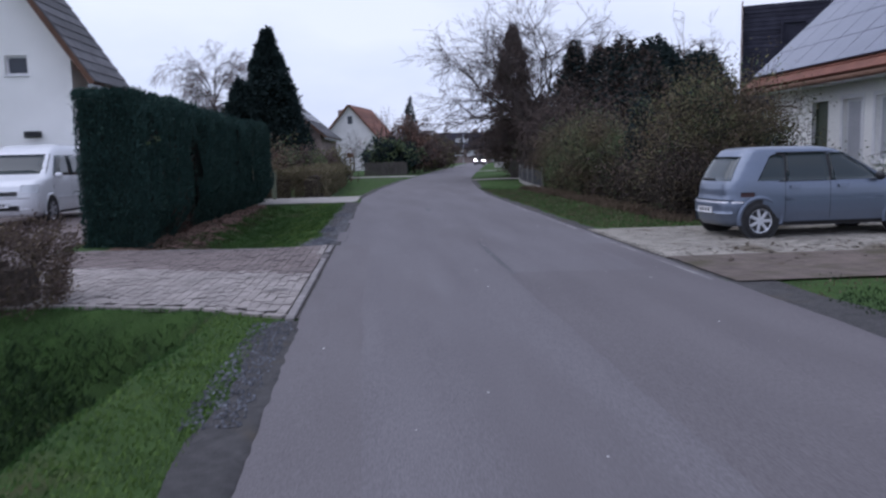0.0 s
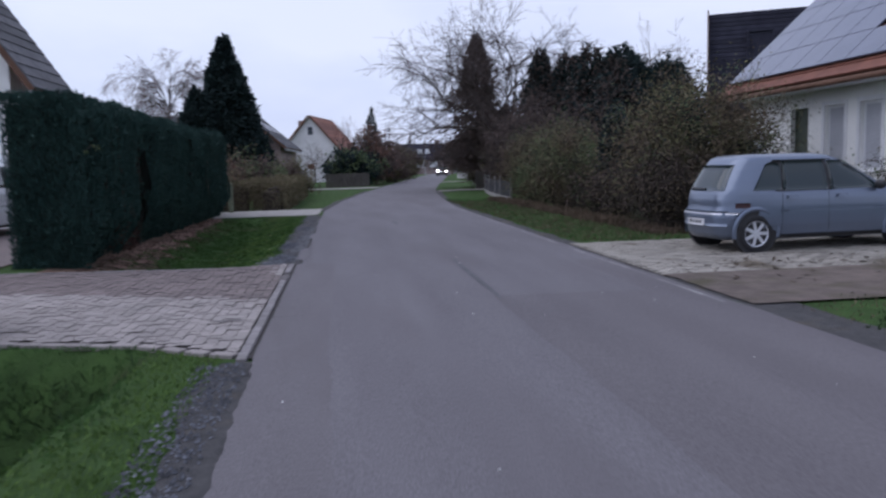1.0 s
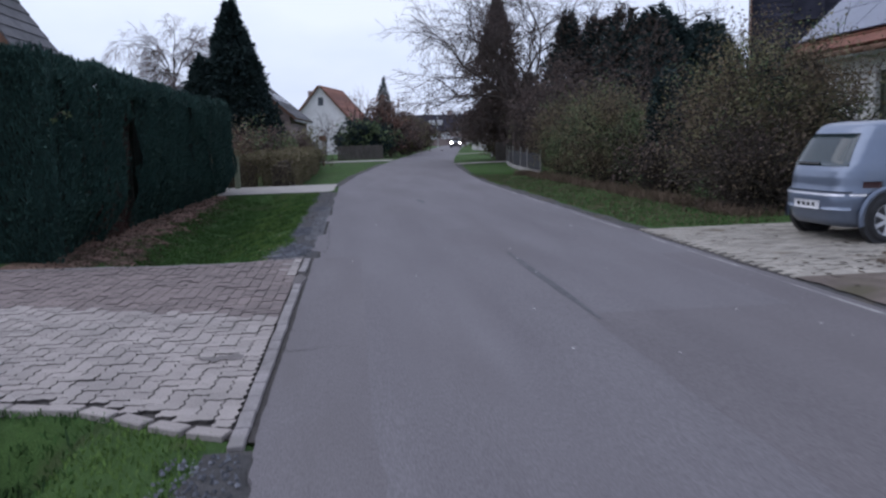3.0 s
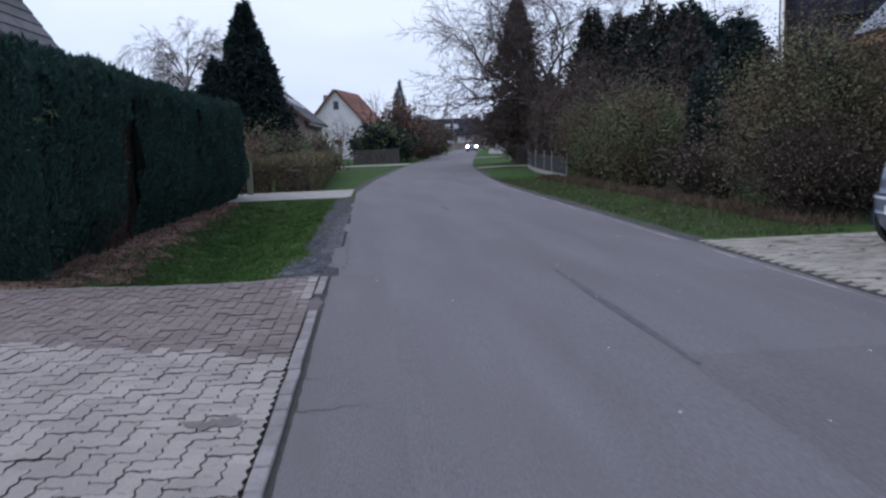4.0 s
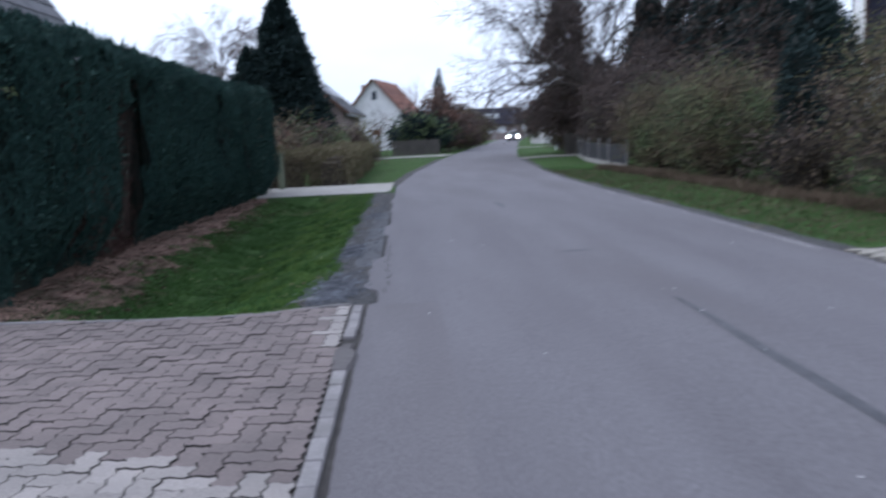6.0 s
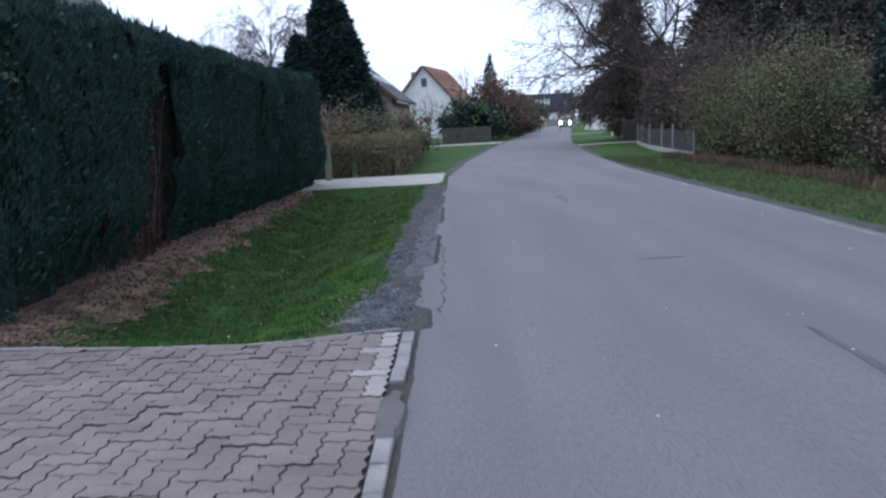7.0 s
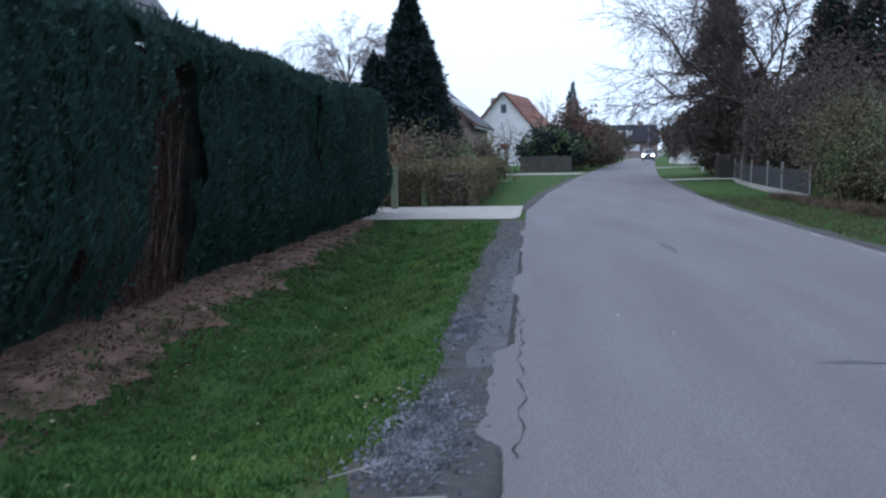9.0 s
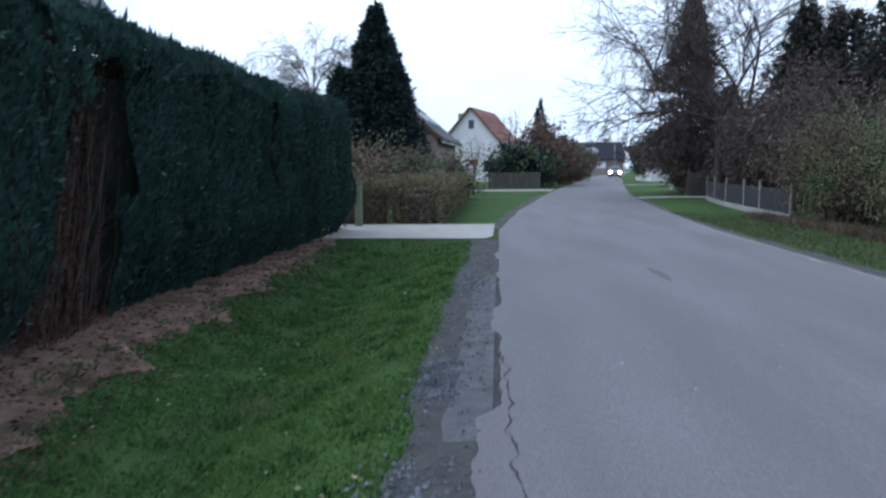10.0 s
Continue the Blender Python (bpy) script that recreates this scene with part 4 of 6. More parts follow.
conifer(12.2, 29.5, 5.6, 1.9, 18, M_FIR, "dark conifer behind the shrubs", 15000, 0.2, 0.6, 0.2, M_BROWN_FOL, ragged=0.4, boughs=2.0)
bare_tree(9.3, 41.5, 8.7, 51, [(-1.25, -0.1, 0.85, 0.38), (-0.6, 0, 1, 0.32), (-0.1, 0, 1, 0.32), (0.5, 0, 1, 0.32), (-1.1, 0.1, 0.5, 0.34)], "large bare tree with arching limbs", M_TWIG, -0.16, 4, 5, 0.55, 0.15, 0.4)
bare_tree(10.4, 41.2, 8.9, 52, [(-0.5, 0, 1, 0.34), (0.1, 0, 1, 0.36), (0.6, 0, 0.9, 0.34), (0.9, 0.1, 0.6, 0.3)], "large bare tree with forked trunk", M_TWIG, -0.06, 4, 5, 0.55, 0.13, 0.4)
bare_tree(17.6, 37.5, 7.4, 53, [(-0.6, 0, 1, 0.34), (0.1, 0, 1, 0.34), (0.7, 0, 0.9, 0.34)], "bare tree behind the conifers", M_TWIG, -0.06, 4, 4, 0.55, 0.15, 0.4)
for i, (x, y, h) in enumerate(((10.3, 29.0, 2.9), (9.7, 32.5, 4.4), (11.6, 26.0, 2.6), (10.9, 34.5, 4.8), (9.2, 36.0, 4.0))):
    shrub(x, y, 1.5, 1.5, h, 60 + i, [(M_BROWN_FOL, 5), (M_TWIG, 3)], "leafless brown shrub in the thicket", 6500, 0.1, 44)
shrub(10.8, 52.0, 1.8, 2.0, 3.0, 70, [(M_BROWN_FOL, 3), (M_OLIVE, 2)], "brown shrub on the grass verge", 7000, 0.15)
shrub(16.0, 88.0, 2.6, 2.6, 4.6, 71, [(M_FIR, 4), (M_GREEN, 2)], "dark evergreen shrub near the bend", 8000, 0.3)
shrub(19.5, 92.0, 2.6, 2.6, 5.0, 72, [(M_FIR, 4), (M_GREEN, 2)], "dark evergreen shrub near the bend", 8000, 0.3)

conifer(12.4, 33.2, 6.5, 2.2, 19, M_FIR, "dense dark conifer behind the shrubs", 18000, 0.2, 0.45, 0.22, M_BROWN_FOL, ragged=0.35, boughs=2.0)
conifer(15.2, 32.0, 5.5, 2.2, 20, M_FIR, "dense dark conifer behind the shrubs", 18000, 0.2, 0.4, 0.22, ragged=0.35, boughs=2.0)
shrub(13.3, 8.0, 0.9, 0.8, 3.0, 81, [(M_FIR, 4), (M_GREEN, 3)], "dark evergreen shrub at the house corner", 6000, 0.1, 40)
shrub(11.75, 12.6, 0.2, 0.25, 1.3, 82, [(M_GREEN, 3), (M_OLIVE, 2)], "small climbing shrub against the house wall", 500, 0.06, 6)
shrub(11.75, 10.6, 0.25, 0.5, 0.45, 83, [(M_GREEN, 3), (M_FIR, 2)], "low green shrub under the house window", 900, 0.08, 14)

# ---- houses ----


def wall_with_holes(x0, x1, z0, z1, holes, thick):
    """A wall in the xz plane with its face at y = 0, going back to y = thick; holes are (x0, x1, z0, z1)."""
    xs = sorted({x0, x1, *[h[0] for h in holes], *[h[1] for h in holes]})
    zs = sorted({z0, z1, *[h[2] for h in holes], *[h[3] for h in holes]})
    bm = bmesh.new()
    for i in range(len(xs) - 1):
        for j in range(len(zs) - 1):
            cx, cz = (xs[i] + xs[i + 1]) / 2, (zs[j] + zs[j + 1]) / 2
            if any(h[0] < cx < h[1] and h[2] < cz < h[3] for h in holes):
                continue
            box(bm, xs[i], 0, zs[j], xs[i + 1], thick, zs[j + 1])
    bmesh.ops.remove_doubles(bm, verts=bm.verts, dist=1e-4)
    return bm


def roof_slab(pts, thick):
    """A slab from four corners, thickened along its normal."""
    a, b, c, d = [Vector(q) for q in pts]
    nrm = (b - a).cross(d - a).normalized()
    if nrm.z < 0:
        nrm = -nrm
    bm = bmesh.new()
    lo = [bm.verts.new(q) for q in (a, b, c, d)]
    hi = [bm.verts.new(q + nrm * thick) for q in (a, b, c, d)]
    bm.faces.new(lo)
    bm.faces.new(hi)
    for i in range(4):
        bm.faces.new((lo[i], lo[(i + 1) % 4], hi[(i + 1) % 4], hi[i]))
    return bm


def tile_courses(eave_a, eave_b, ridge_a, ridge_b, rows_n, mat, parent, name="tile_course"):
    """Overlapping courses on a roof plane, each a thin wedge, joined into one mesh."""
    ea, eb, ra, rb = [Vector(q) for q in (eave_a, eave_b, ridge_a, ridge_b)]
    nrm = (eb - ea).cross(ra - ea).normalized()
    if nrm.z < 0:
        nrm = -nrm
    bm = bmesh.new()
    for i in range(rows_n):
        s0, s1 = i / rows_n, (i + 1.12) / rows_n
        s1 = min(s1, 1.0)
        p = [ea.lerp(ra, s0), eb.lerp(rb, s0), eb.lerp(rb, s1), ea.lerp(ra, s1)]
        q = [p[0] + nrm * 0.05, p[1] + nrm * 0.05, p[2] + nrm * 0.02, p[3] + nrm * 0.02]
        vv = [bm.verts.new(t) for t in p + q]
        bm.faces.new(vv[4:8])
        bm.faces.new((vv[0], vv[1], vv[5], vv[4]))
        bm.faces.new((vv[1], vv[2], vv[6], vv[5]))
        bm.faces.new((vv[3], vv[0], vv[4], vv[7]))
    ob = part(name, bm, mat, parent)
    return tagged(ob, kind="stuff")


def gable_house(name, m, width, depth, eave, ridge, wall_mat, roof_mat, label, over=0.5, courses=18, holes=(), side_holes=(), chimney=None, verge_mat=None):
    """A house with its gable wall at y = 0 facing -y, x from -width/2 to width/2, ridge along y."""
    t = thing(name, m, label, "house")
    w = width / 2
    bm = wall_with_holes(-w, w, -0.2, eave, holes, 0.3)
    part("wall", bm, wall_mat, t)
    up = [h for h in holes if h[3] > eave]
    for ya, yb in ((0.0, 0.3), (depth - 0.3, depth)):
        bm = bmesh.new()
        v = [bm.verts.new(q) for q in ((-w, ya, eave), (w, ya, eave), (0, ya, ridge), (-w, yb, eave), (w, yb, eave), (0, yb, ridge))]
        bm.faces.new((v[0], v[1], v[2]))
        bm.faces.new((v[3], v[4], v[5]))
        for a, b in ((0, 1), (1, 2), (2, 0)):
            bm.faces.new((v[a], v[b], v[b + 3], v[a + 3]))
        part("gable", bm, wall_mat, t)
    part("wall", boxed(-w, depth - 0.3, -0.2, w, depth, eave), wall_mat, t)
    part("wall", boxed(-w, 0.3, -0.2, -w + 0.3, depth - 0.3, eave), wall_mat, t)
    part("wall", boxed(w - 0.3, 0.3, -0.2, w, depth - 0.3, eave), wall_mat, t)
    k = (ridge - eave) / w
    for s in (-1, 1):
        e = s * (w + over)
        ez = eave - over * k
        pts = [(e, -over, ez), (e, depth + over, ez), (0, depth + over, ridge), (0, -over, ridge)]
        part("roof", roof_slab(pts, 0.16), verge_mat or M_WOOD_BROWN, t)
        up_v = Vector((-(ridge - ez) * s * -1, 0, w + over)).normalized() * 0.165
        q = [Vector(c) + up_v for c in pts]
        tile_courses(q[0], q[1], q[3], q[2], courses, roof_mat, t)
        bmg = cyl(bmesh.new(), (e, -over, ez - 0.02), (e, depth + over, ez - 0.02), 0.07, seg=8)
        part("gutter", bmg, M_STEEL, t)
    if chimney:
        cx, cy, ch = chimney
        part("chimney", boxed(cx - 0.25, cy - 0.25, ridge - 1.2, cx + 0.25, cy + 0.25, ridge + ch, 0.02), M_BRICK, t)
    return t


def window_in(parent, x0, x1, z0, z1, y, mat_frame=None, mat_pane=None, shutter=False, name="window"):
    """A frame, pane and sill set into a wall hole at depth y (local, wall faces -y)."""
    mf = mat_frame or M_WHITE_PAINT
    bm = bmesh.new()
    w = 0.06
    for b in ((x0, z0, x1, z0 + w), (x0, z1 - w, x1, z1), (x0, z0 + w, x0 + w, z1 - w), (x1 - w, z0 + w, x1, z1 - w)):
        box(bm, b[0], y, b[1], b[2], y + 0.07, b[3])
    win = part(name, bm, mf, parent)
    if shutter:
        bs = bmesh.new()
        n = int((z1 - z0 - 2 * w) / 0.055)
        prof = []
        for i in range(n + 1):
            za = z0 + w + i * (z1 - z0 - 2 * w) / n
            prof += [(y + 0.012, za), (y + 0.002, za + 0.012), (y + 0.002, za + 0.042)] if i < n else [(y + 0.012, za)]
        col_a = [bs.verts.new((x0 + w, q, z)) for q, z in prof]
        col_b = [bs.verts.new((x1 - w, q, z)) for q, z in prof]
        for i in range(len(prof) - 1):
            bs.faces.new((col_a[i], col_b[i], col_b[i + 1], col_a[i + 1]))
        part("shutter", bs, M_SHUTTER, win, "closed grey roller shutter")
    else:
        part("pane", boxed(x0 + w, y + 0.03, z0 + w, x1 - w, y + 0.04, z1 - w), mat_pane or M_WINDOW, win)
    part("sill", boxed(x0 - 0.04, -0.05, z0 - 0.05, x1 + 0.04, y + 0.05, z0 - 0.003, 0.008), mf, win)
    return win


# the near house across the drive: long white wall to the road, solar roof above it
NH = Matrix.Translation((12.1, 14.2, 0)) @ Matrix.Rotation(radians(-90), 4, "Z")   # local +x runs along -y, local -y faces the road
near_house = thing("house", NH, "white plastered house with solar panels on a red tiled roof", "house")
HL, HR = -4.2, 4.9          # ends of the long wall in local x
win_holes = [(-2.25, -1.5, 0.5, 2.62), (-0.85, -0.12, 1.1, 2.6), (0.42, 1.12, 1.1, 2.6), (2.2, 2.85, 1.05, 2.52)]
part("wall", wall_with_holes(HL, HR, -0.2, 3.2, win_holes, 0.3), M_PLASTER, near_house)
part("wall", boxed(HL, 0.3, -0.2, HL + 0.3, 9.5, 3.2), M_PLASTER, near_house)
part("wall", boxed(HR - 0.3, 0.3, -0.2, HR, 9.5, 3.2), M_PLASTER, near_house)
part("wall", boxed(HL, 9.5, -0.2, HR, 9.8, 3.2), M_PLASTER, near_house)
for xa in (HL, HR - 0.3):
    bm = bmesh.new()
    vs = [bm.verts.new(q) for q in ((xa, 0, 3.2), (xa, 9.8, 3.2), (xa, 4.9, 7.6), (xa + 0.3, 0, 3.2), (xa + 0.3, 9.8, 3.2), (xa + 0.3, 4.9, 7.6))]
    bm.faces.new(vs[:3])
    bm.faces.new(vs[3:])
    for a, b in ((0, 1), (1, 2), (2, 0)):
        bm.faces.new((vs[a], vs[b], vs[b + 3], vs[a + 3]))
    part("gable", bm, M_PLASTER, near_house)
window_in(near_house, *win_holes[0], 0.12, M_GREEN_PAINT := material("dark_green_door_paint", (0.06, 0.075, 0.055), (0.08, 0.095, 0.07), 3.0, 0.5, 0.2, 40.0), M_GREEN_PAINT, name="garden_door")
window_in(near_house, *win_holes[1], 0.1, shutter=True)
window_in(near_house, *win_holes[2], 0.1, shutter=True)
window_in(near_house, *win_holes[3], 0.12)
bm = bmesh.new()
for (xa, xb, za, zb) in win_holes[1:3]:
    for b in ((xa - 0.1, za, xa - 0.004, zb + 0.1), (xb + 0.004, za, xb + 0.1, zb + 0.1), (xa - 0.004, zb + 0.004, xb + 0.004, zb + 0.1)):
        box(bm, b[0], -0.02, b[1], b[2], 0.0, b[3])
part("window_surround", bm, M_WHITE_PAINT, near_house)
EAVE_Y, EAVE_Z, K = -0.7, 3.05, 0.9
RIDGE_Y = 4.9
RIDGE_Z = EAVE_Z + K * (RIDGE_Y - EAVE_Y)
RL, RR = HL - 0.35, HR + 0.5
part("roof", roof_slab([(RL, EAVE_Y, EAVE_Z), (RR, EAVE_Y, EAVE_Z), (RR, RIDGE_Y, RIDGE_Z), (RL, RIDGE_Y, RIDGE_Z)], 0.12), M_WOOD_BROWN, near_house)
part("roof", roof_slab([(RL, 10.5, EAVE_Z), (RR, 10.5, EAVE_Z), (RR, RIDGE_Y, RIDGE_Z), (RL, RIDGE_Y, RIDGE_Z)], 0.12), M_ROOF_RED, near_house)
up_n = Vector((0, -K, 1)).normalized()
tile_courses(*[Vector(q) + up_n * 0.122 for q in ((RL, EAVE_Y - 0.03, EAVE_Z - 0.027), (RR, EAVE_Y - 0.03, EAVE_Z - 0.027), (RL, RIDGE_Y, RIDGE_Z), (RR, RIDGE_Y, RIDGE_Z))], 22, M_ROOF_RED, near_house)
part("gutter", cyl(bmesh.new(), (RL, EAVE_Y - 0.09, EAVE_Z - 0.03), (RR, EAVE_Y - 0.09, EAVE_Z - 0.03), 0.065, seg=10), M_WOOD_BROWN, near_house, "brown half-round gutter")
part("soffit", boxed(RL + 0.05, EAVE_Y + 0.06, 2.98, RR - 0.05, -0.004, 3.03), M_WHITE_PAINT, near_house)
# solar modules in rows, leaving the skylight bay free
slope_len = math.hypot(RIDGE_Y - EAVE_Y, RIDGE_Z - EAVE_Z)


def roof_pt(x, s, h):
    q = Vector((x, EAVE_Y, EAVE_Z)).lerp(Vector((x, RIDGE_Y, RIDGE_Z)), s / slope_len)
    return q + up_n * h


pw, ph = 1.0, 0.98
for r in range(6):
    for c in range(9):
        xa = RL + 0.2 + c * (pw + 0.006)
        sa = 0.36 + r * (ph + 0.006)
        if r in (1, 2, 3) and c in (5, 6, 7):
            continue
        bm = roof_slab([roof_pt(xa, sa, 0.22), roof_pt(xa + pw, sa, 0.22), roof_pt(xa + pw, sa + ph, 0.22), roof_pt(xa, sa + ph, 0.22)], 0.03)
        pn = part("solar_panel", bm, M_SOLAR_FRAME, near_house)
        bm = roof_slab([roof_pt(xa + 0.012, sa + 0.012, 0.252), roof_pt(xa + pw - 0.012, sa + 0.012, 0.252), roof_pt(xa + pw - 0.012, sa + ph - 0.012, 0.252), roof_pt(xa + 0.012, sa + ph - 0.012, 0.252)], 0.003)
        part("cell_glass", bm, M_SOLAR, pn)
xa = 1.85
bm = roof_slab([roof_pt(xa, 1.9, 0.2), roof_pt(xa + 0.78, 1.9, 0.2), roof_pt(xa + 0.78, 3.2, 0.2), roof_pt(xa, 3.2, 0.2)], 0.06)
sk = part("skylight", bm, M_SOLAR_FRAME, near_house)
bm = roof_slab([roof_pt(xa + 0.08, 2.0, 0.264), roof_pt(xa + 0.7, 2.0, 0.264), roof_pt(xa + 0.7, 3.1, 0.264), roof_pt(xa + 0.08, 3.1, 0.264)], 0.004)
part("pane", bm, M_WINDOW, sk)

# the house behind it: steep dark slate mansard over a pale ground floor
DH = thing("house", pose(18.3, 33.6, 0, 0, 0, -27), "pale house with a steep dark slate mansard roof", "house")
part("wall", boxed(0.25, 0.5, -0.2, 9.0, 9.0, 3.4), M_PLASTER, DH)
part("roof", roof_slab([(0, 0, 3.3), (9.4, 0, 3.3), (9.4, 0.9, 8.3), (0, 0.9, 8.3)], 0.2), M_ROOF_DARK, DH)
part("roof", roof_slab([(0, 9.5, 3.3), (9.4, 9.5, 3.3), (9.4, 8.6, 8.3), (0, 8.6, 8.3)], 0.2), M_ROOF_DARK, DH)
part("roof_top", roof_slab([(0.1, 0.95, 8.22), (9.3, 0.95, 8.22), (9.3, 8.6, 8.22), (0.1, 8.6, 8.22)], 0.14), M_ROOF_DARK, DH)
part("gable", boxed(0.05, 0.96, 3.404, 0.3, 8.5, 8.2), M_PLASTER, DH)
part("verge_board", roof_slab([(-0.06, -0.32, 3.2), (-0.003, -0.32, 3.2), (-0.003, 0.62, 8.45), (-0.06, 0.62, 8.45)], 0.3), M_WOOD_BROWN, DH)
nn = Vector((0, -5.0, 0.9)).normalized() * 0.203
tile_courses(*[Vector(q) + nn for q in ((0.02, 0, 3.3), (9.4, 0, 3.3), (0.02, 0.9, 8.3), (9.4, 0.9, 8.3))], 24, M_ROOF_DARK, DH)
fr = bmesh.new()
for bx in ((1.7, 6.0, 2.9, 6.12), (1.7, 7.3, 2.9, 7.42), (1.7, 6.12, 1.82, 7.3), (2.78, 6.12, 2.9, 7.3)):
    box(fr, bx[0], -0.02, bx[1], bx[2], 0.5, bx[3])
wd = part("dormer_window", fr, M_ROOF_DARK, DH)
part("pane", boxed(1.82, 0.1, 6.12, 2.78, 0.13, 7.3), M_ROOF_DARK, wd)

# the white gabled house by the drive
lh = gable_house("house", pose(-12.17, 21.6, 0), 7.39, 1.9, 5.02, 10.6, M_PLASTER, M_ROOF_GREY, "white plastered gabled house beside the drive", 0.8, 20,
                 holes=[(0.18, 1.32, 0.97, 2.11), (1.76, 2.42, 4.22, 4.8)])
window_in(lh, 0.18, 1.32, 0.97, 2.11, 0.12)
window_in(lh, 1.76, 2.42, 4.22, 4.8, 0.12)
part("wall_lamp", boxed(2.2, -0.16, 2.33, 2.68, -0.003, 2.52, 0.02), M_PLASTIC, lh, "dark wall fitting")

# grey-roofed house behind the cypress, gable to the garden
gh = gable_house("house", pose(-7.8, 58.0, 0, 0, 0, -2.6), 8.0, 11.6, 3.39, 6.79, M_BRICK, M_ROOF_GREY, "brick house with a grey tiled roof and skylights", 0.4, 20)
for i in range(3):
    e, r = Vector((4.4, 0, 3.05)), Vector((0, 0, 6.79))
    up_v = Vector((0.85, 0, 1)).normalized() * 0.24
    ya = 2.2 + 2.5 * i
    pts = [e.lerp(r, u) + Vector((0, w, 0)) + up_v for u, w in ((0.36, ya), (0.36, ya + 1.1), (0.54, ya + 1.1), (0.54, ya))]
    sk = part("skylight", roof_slab(pts, 0.05), M_WHITE_PAINT, gh, "white-framed skylight")
    inner = [e.lerp(r, u) + Vector((0, w, 0)) + up_v * 1.22 for u, w in ((0.38, ya + 0.1), (0.38, ya + 1.0), (0.52, ya + 1.0), (0.52, ya + 0.1))]
    # sky reflection painted as the pale shutter colour
    part("pane", roof_slab(inner, 0.006), M_SHUTTER, sk, "pane coloured pale for the sky's reflection")
gable_house("house", pose(-12.6, 64.0, 0, 0, 0, 90), 7.0, 9.0, 3.4, 5.95, M_BRICK, M_ROOF_GREY, "low brick house with a grey tiled roof", 0.3, 14)

# white house with a red roof, further along
wh = gable_house("house", pose(-2.8, 90.0, 0, 0, 0, -13), 8.0, 10.0, 3.0, 7.6, M_PLASTER_GREY, M_ROOF_RED, "white gabled house with a red tiled roof", 0.35, 16, chimney=(-2.2, 4.0, -0.2))
part("gable_window", boxed(-0.25, -0.03, 5.5, 0.35, 0.0, 6.4), M_WINDOW, wh)
part("wall_window", boxed(1.4, -0.03, 1.0, 2.6, 0.0, 2.2), M_WINDOW, wh)

# dark-roofed row far down the road
FH = thing("house", pose(17.5, 150.0, 0), "far house with a dark roof and white dormers", "house")
part("wall", boxed(-5.6, 0, -0.2, 5.0, 9, 2.9), M_BRICK, FH)
part("roof", roof_slab([(-6, -0.5, 2.7), (5.4, -0.5, 2.7), (5.4, 4.5, 5.9), (-6, 4.5, 5.9)], 0.2), M_ROOF_DARK, FH)
part("roof", roof_slab([(-6, 9.5, 2.7), (5.4, 9.5, 2.7), (5.4, 4.5, 5.9), (-6, 4.5, 5.9)], 0.2), M_ROOF_DARK, FH)
for x in (-1.9, -0.4):
    part("dormer_window", boxed(x, 1.0, 4.0, x + 1.0, 2.5, 4.9), M_WHITE_PAINT, FH, "white dormer window")
for x in (-2.2, 0.2):
    part("window", boxed(x, -0.06, 1.3, x + 1.6, 0.0, 2.4), M_WHITE_PAINT, FH, "white-framed window")
part("chimney", boxed(2.0, 4.2, 5.4, 3.0, 5.0, 6.7), M_BRICK, FH)
# white gable glimpsed behind the trees
gable_house("house", pose(17.2, 84.0, 0), 5.0, 8.0, 2.6, 4.8, M_PLASTER_GREY, M_ROOF_GREY, "small white house behind trees", 0.3, 10)

# ---- paved drives ----
FAR_X, FAR_Y = [-12, -4.8, -2.8, -1.7, -1.0, -0.55, 0.2], [11.2, 10.25, 9.95, 9.78, 9.75, 9.88, 10.02]


def in_drive(x, y, m):
    return np.interp(x, NEAR_X, NEAR_Y) + m < y < np.interp(x, FAR_X, FAR_Y) - m


bm = bmesh.new()
cols = [-12, -8, -4.8, -2.8, -2.5, -1.7, -1.0, -0.91, -0.55, -0.41, 0.065]
vs = [(bm.verts.new((x, float(np.interp(x, NEAR_X, NEAR_Y)) + 0.06 * (x < -0.2), 0.0)), bm.verts.new((x, float(np.interp(x, FAR_X, FAR_Y)), 0.0))) for x in cols]
for a, b in zip(vs, vs[1:]):
    bm.faces.new((a[0], b[0], b[1], a[1]))
drive = part("drive", bm, M_JOINT)
tagged(drive, "drive of interlocking pavers, pale grey and reddish grey", "drive", kind="structure")
bm = bmesh.new()
box(bm, -11, 10.2, -0.05, -4.85, 24.9, 0.004)
tagged(part("drive_bed", bm, M_PAVER_J), "reddish grey paved parking place", "drive", kind="structure")

CELL, PH = 0.11, 0.018     # half the length of a stone, its height above the bed


def paver_mesh(nx_, ny_):
    """A stone of nx_ by ny_ cells whose every cell side is an S curve, so that neighbours interlock."""
    a, g = 0.011, 0.0042
    side = [(0.0, 0.0), (0.27, a), (0.73, -a)]
    pts = [(CELL * (i + t), o) for i in range(nx_) for t, o in side]
    pts += [(CELL * nx_ - o, CELL * (i + t)) for i in range(ny_) for t, o in side]
    pts += [(CELL * (i + 1 - t), CELL * ny_ - o) for i in range(nx_ - 1, -1, -1) for t, o in side]
    pts += [(o, CELL * (i + 1 - t)) for i in range(ny_ - 1, -1, -1) for t, o in side]
    w, h = CELL * nx_ / 2, CELL * ny_ / 2
    pts = [((x - w) * (1 - g / w), (y - h) * (1 - g / h)) for x, y in pts]
    n = len(pts)
    v = [(x, y, -0.012) for x, y in pts] + [(x, y, PH) for x, y in pts]
    f = [tuple(n + i for i in range(n))]
    f += [(i, (i + 1) % n, n + (i + 1) % n, n + i) for i in range(n)]
    return v, f


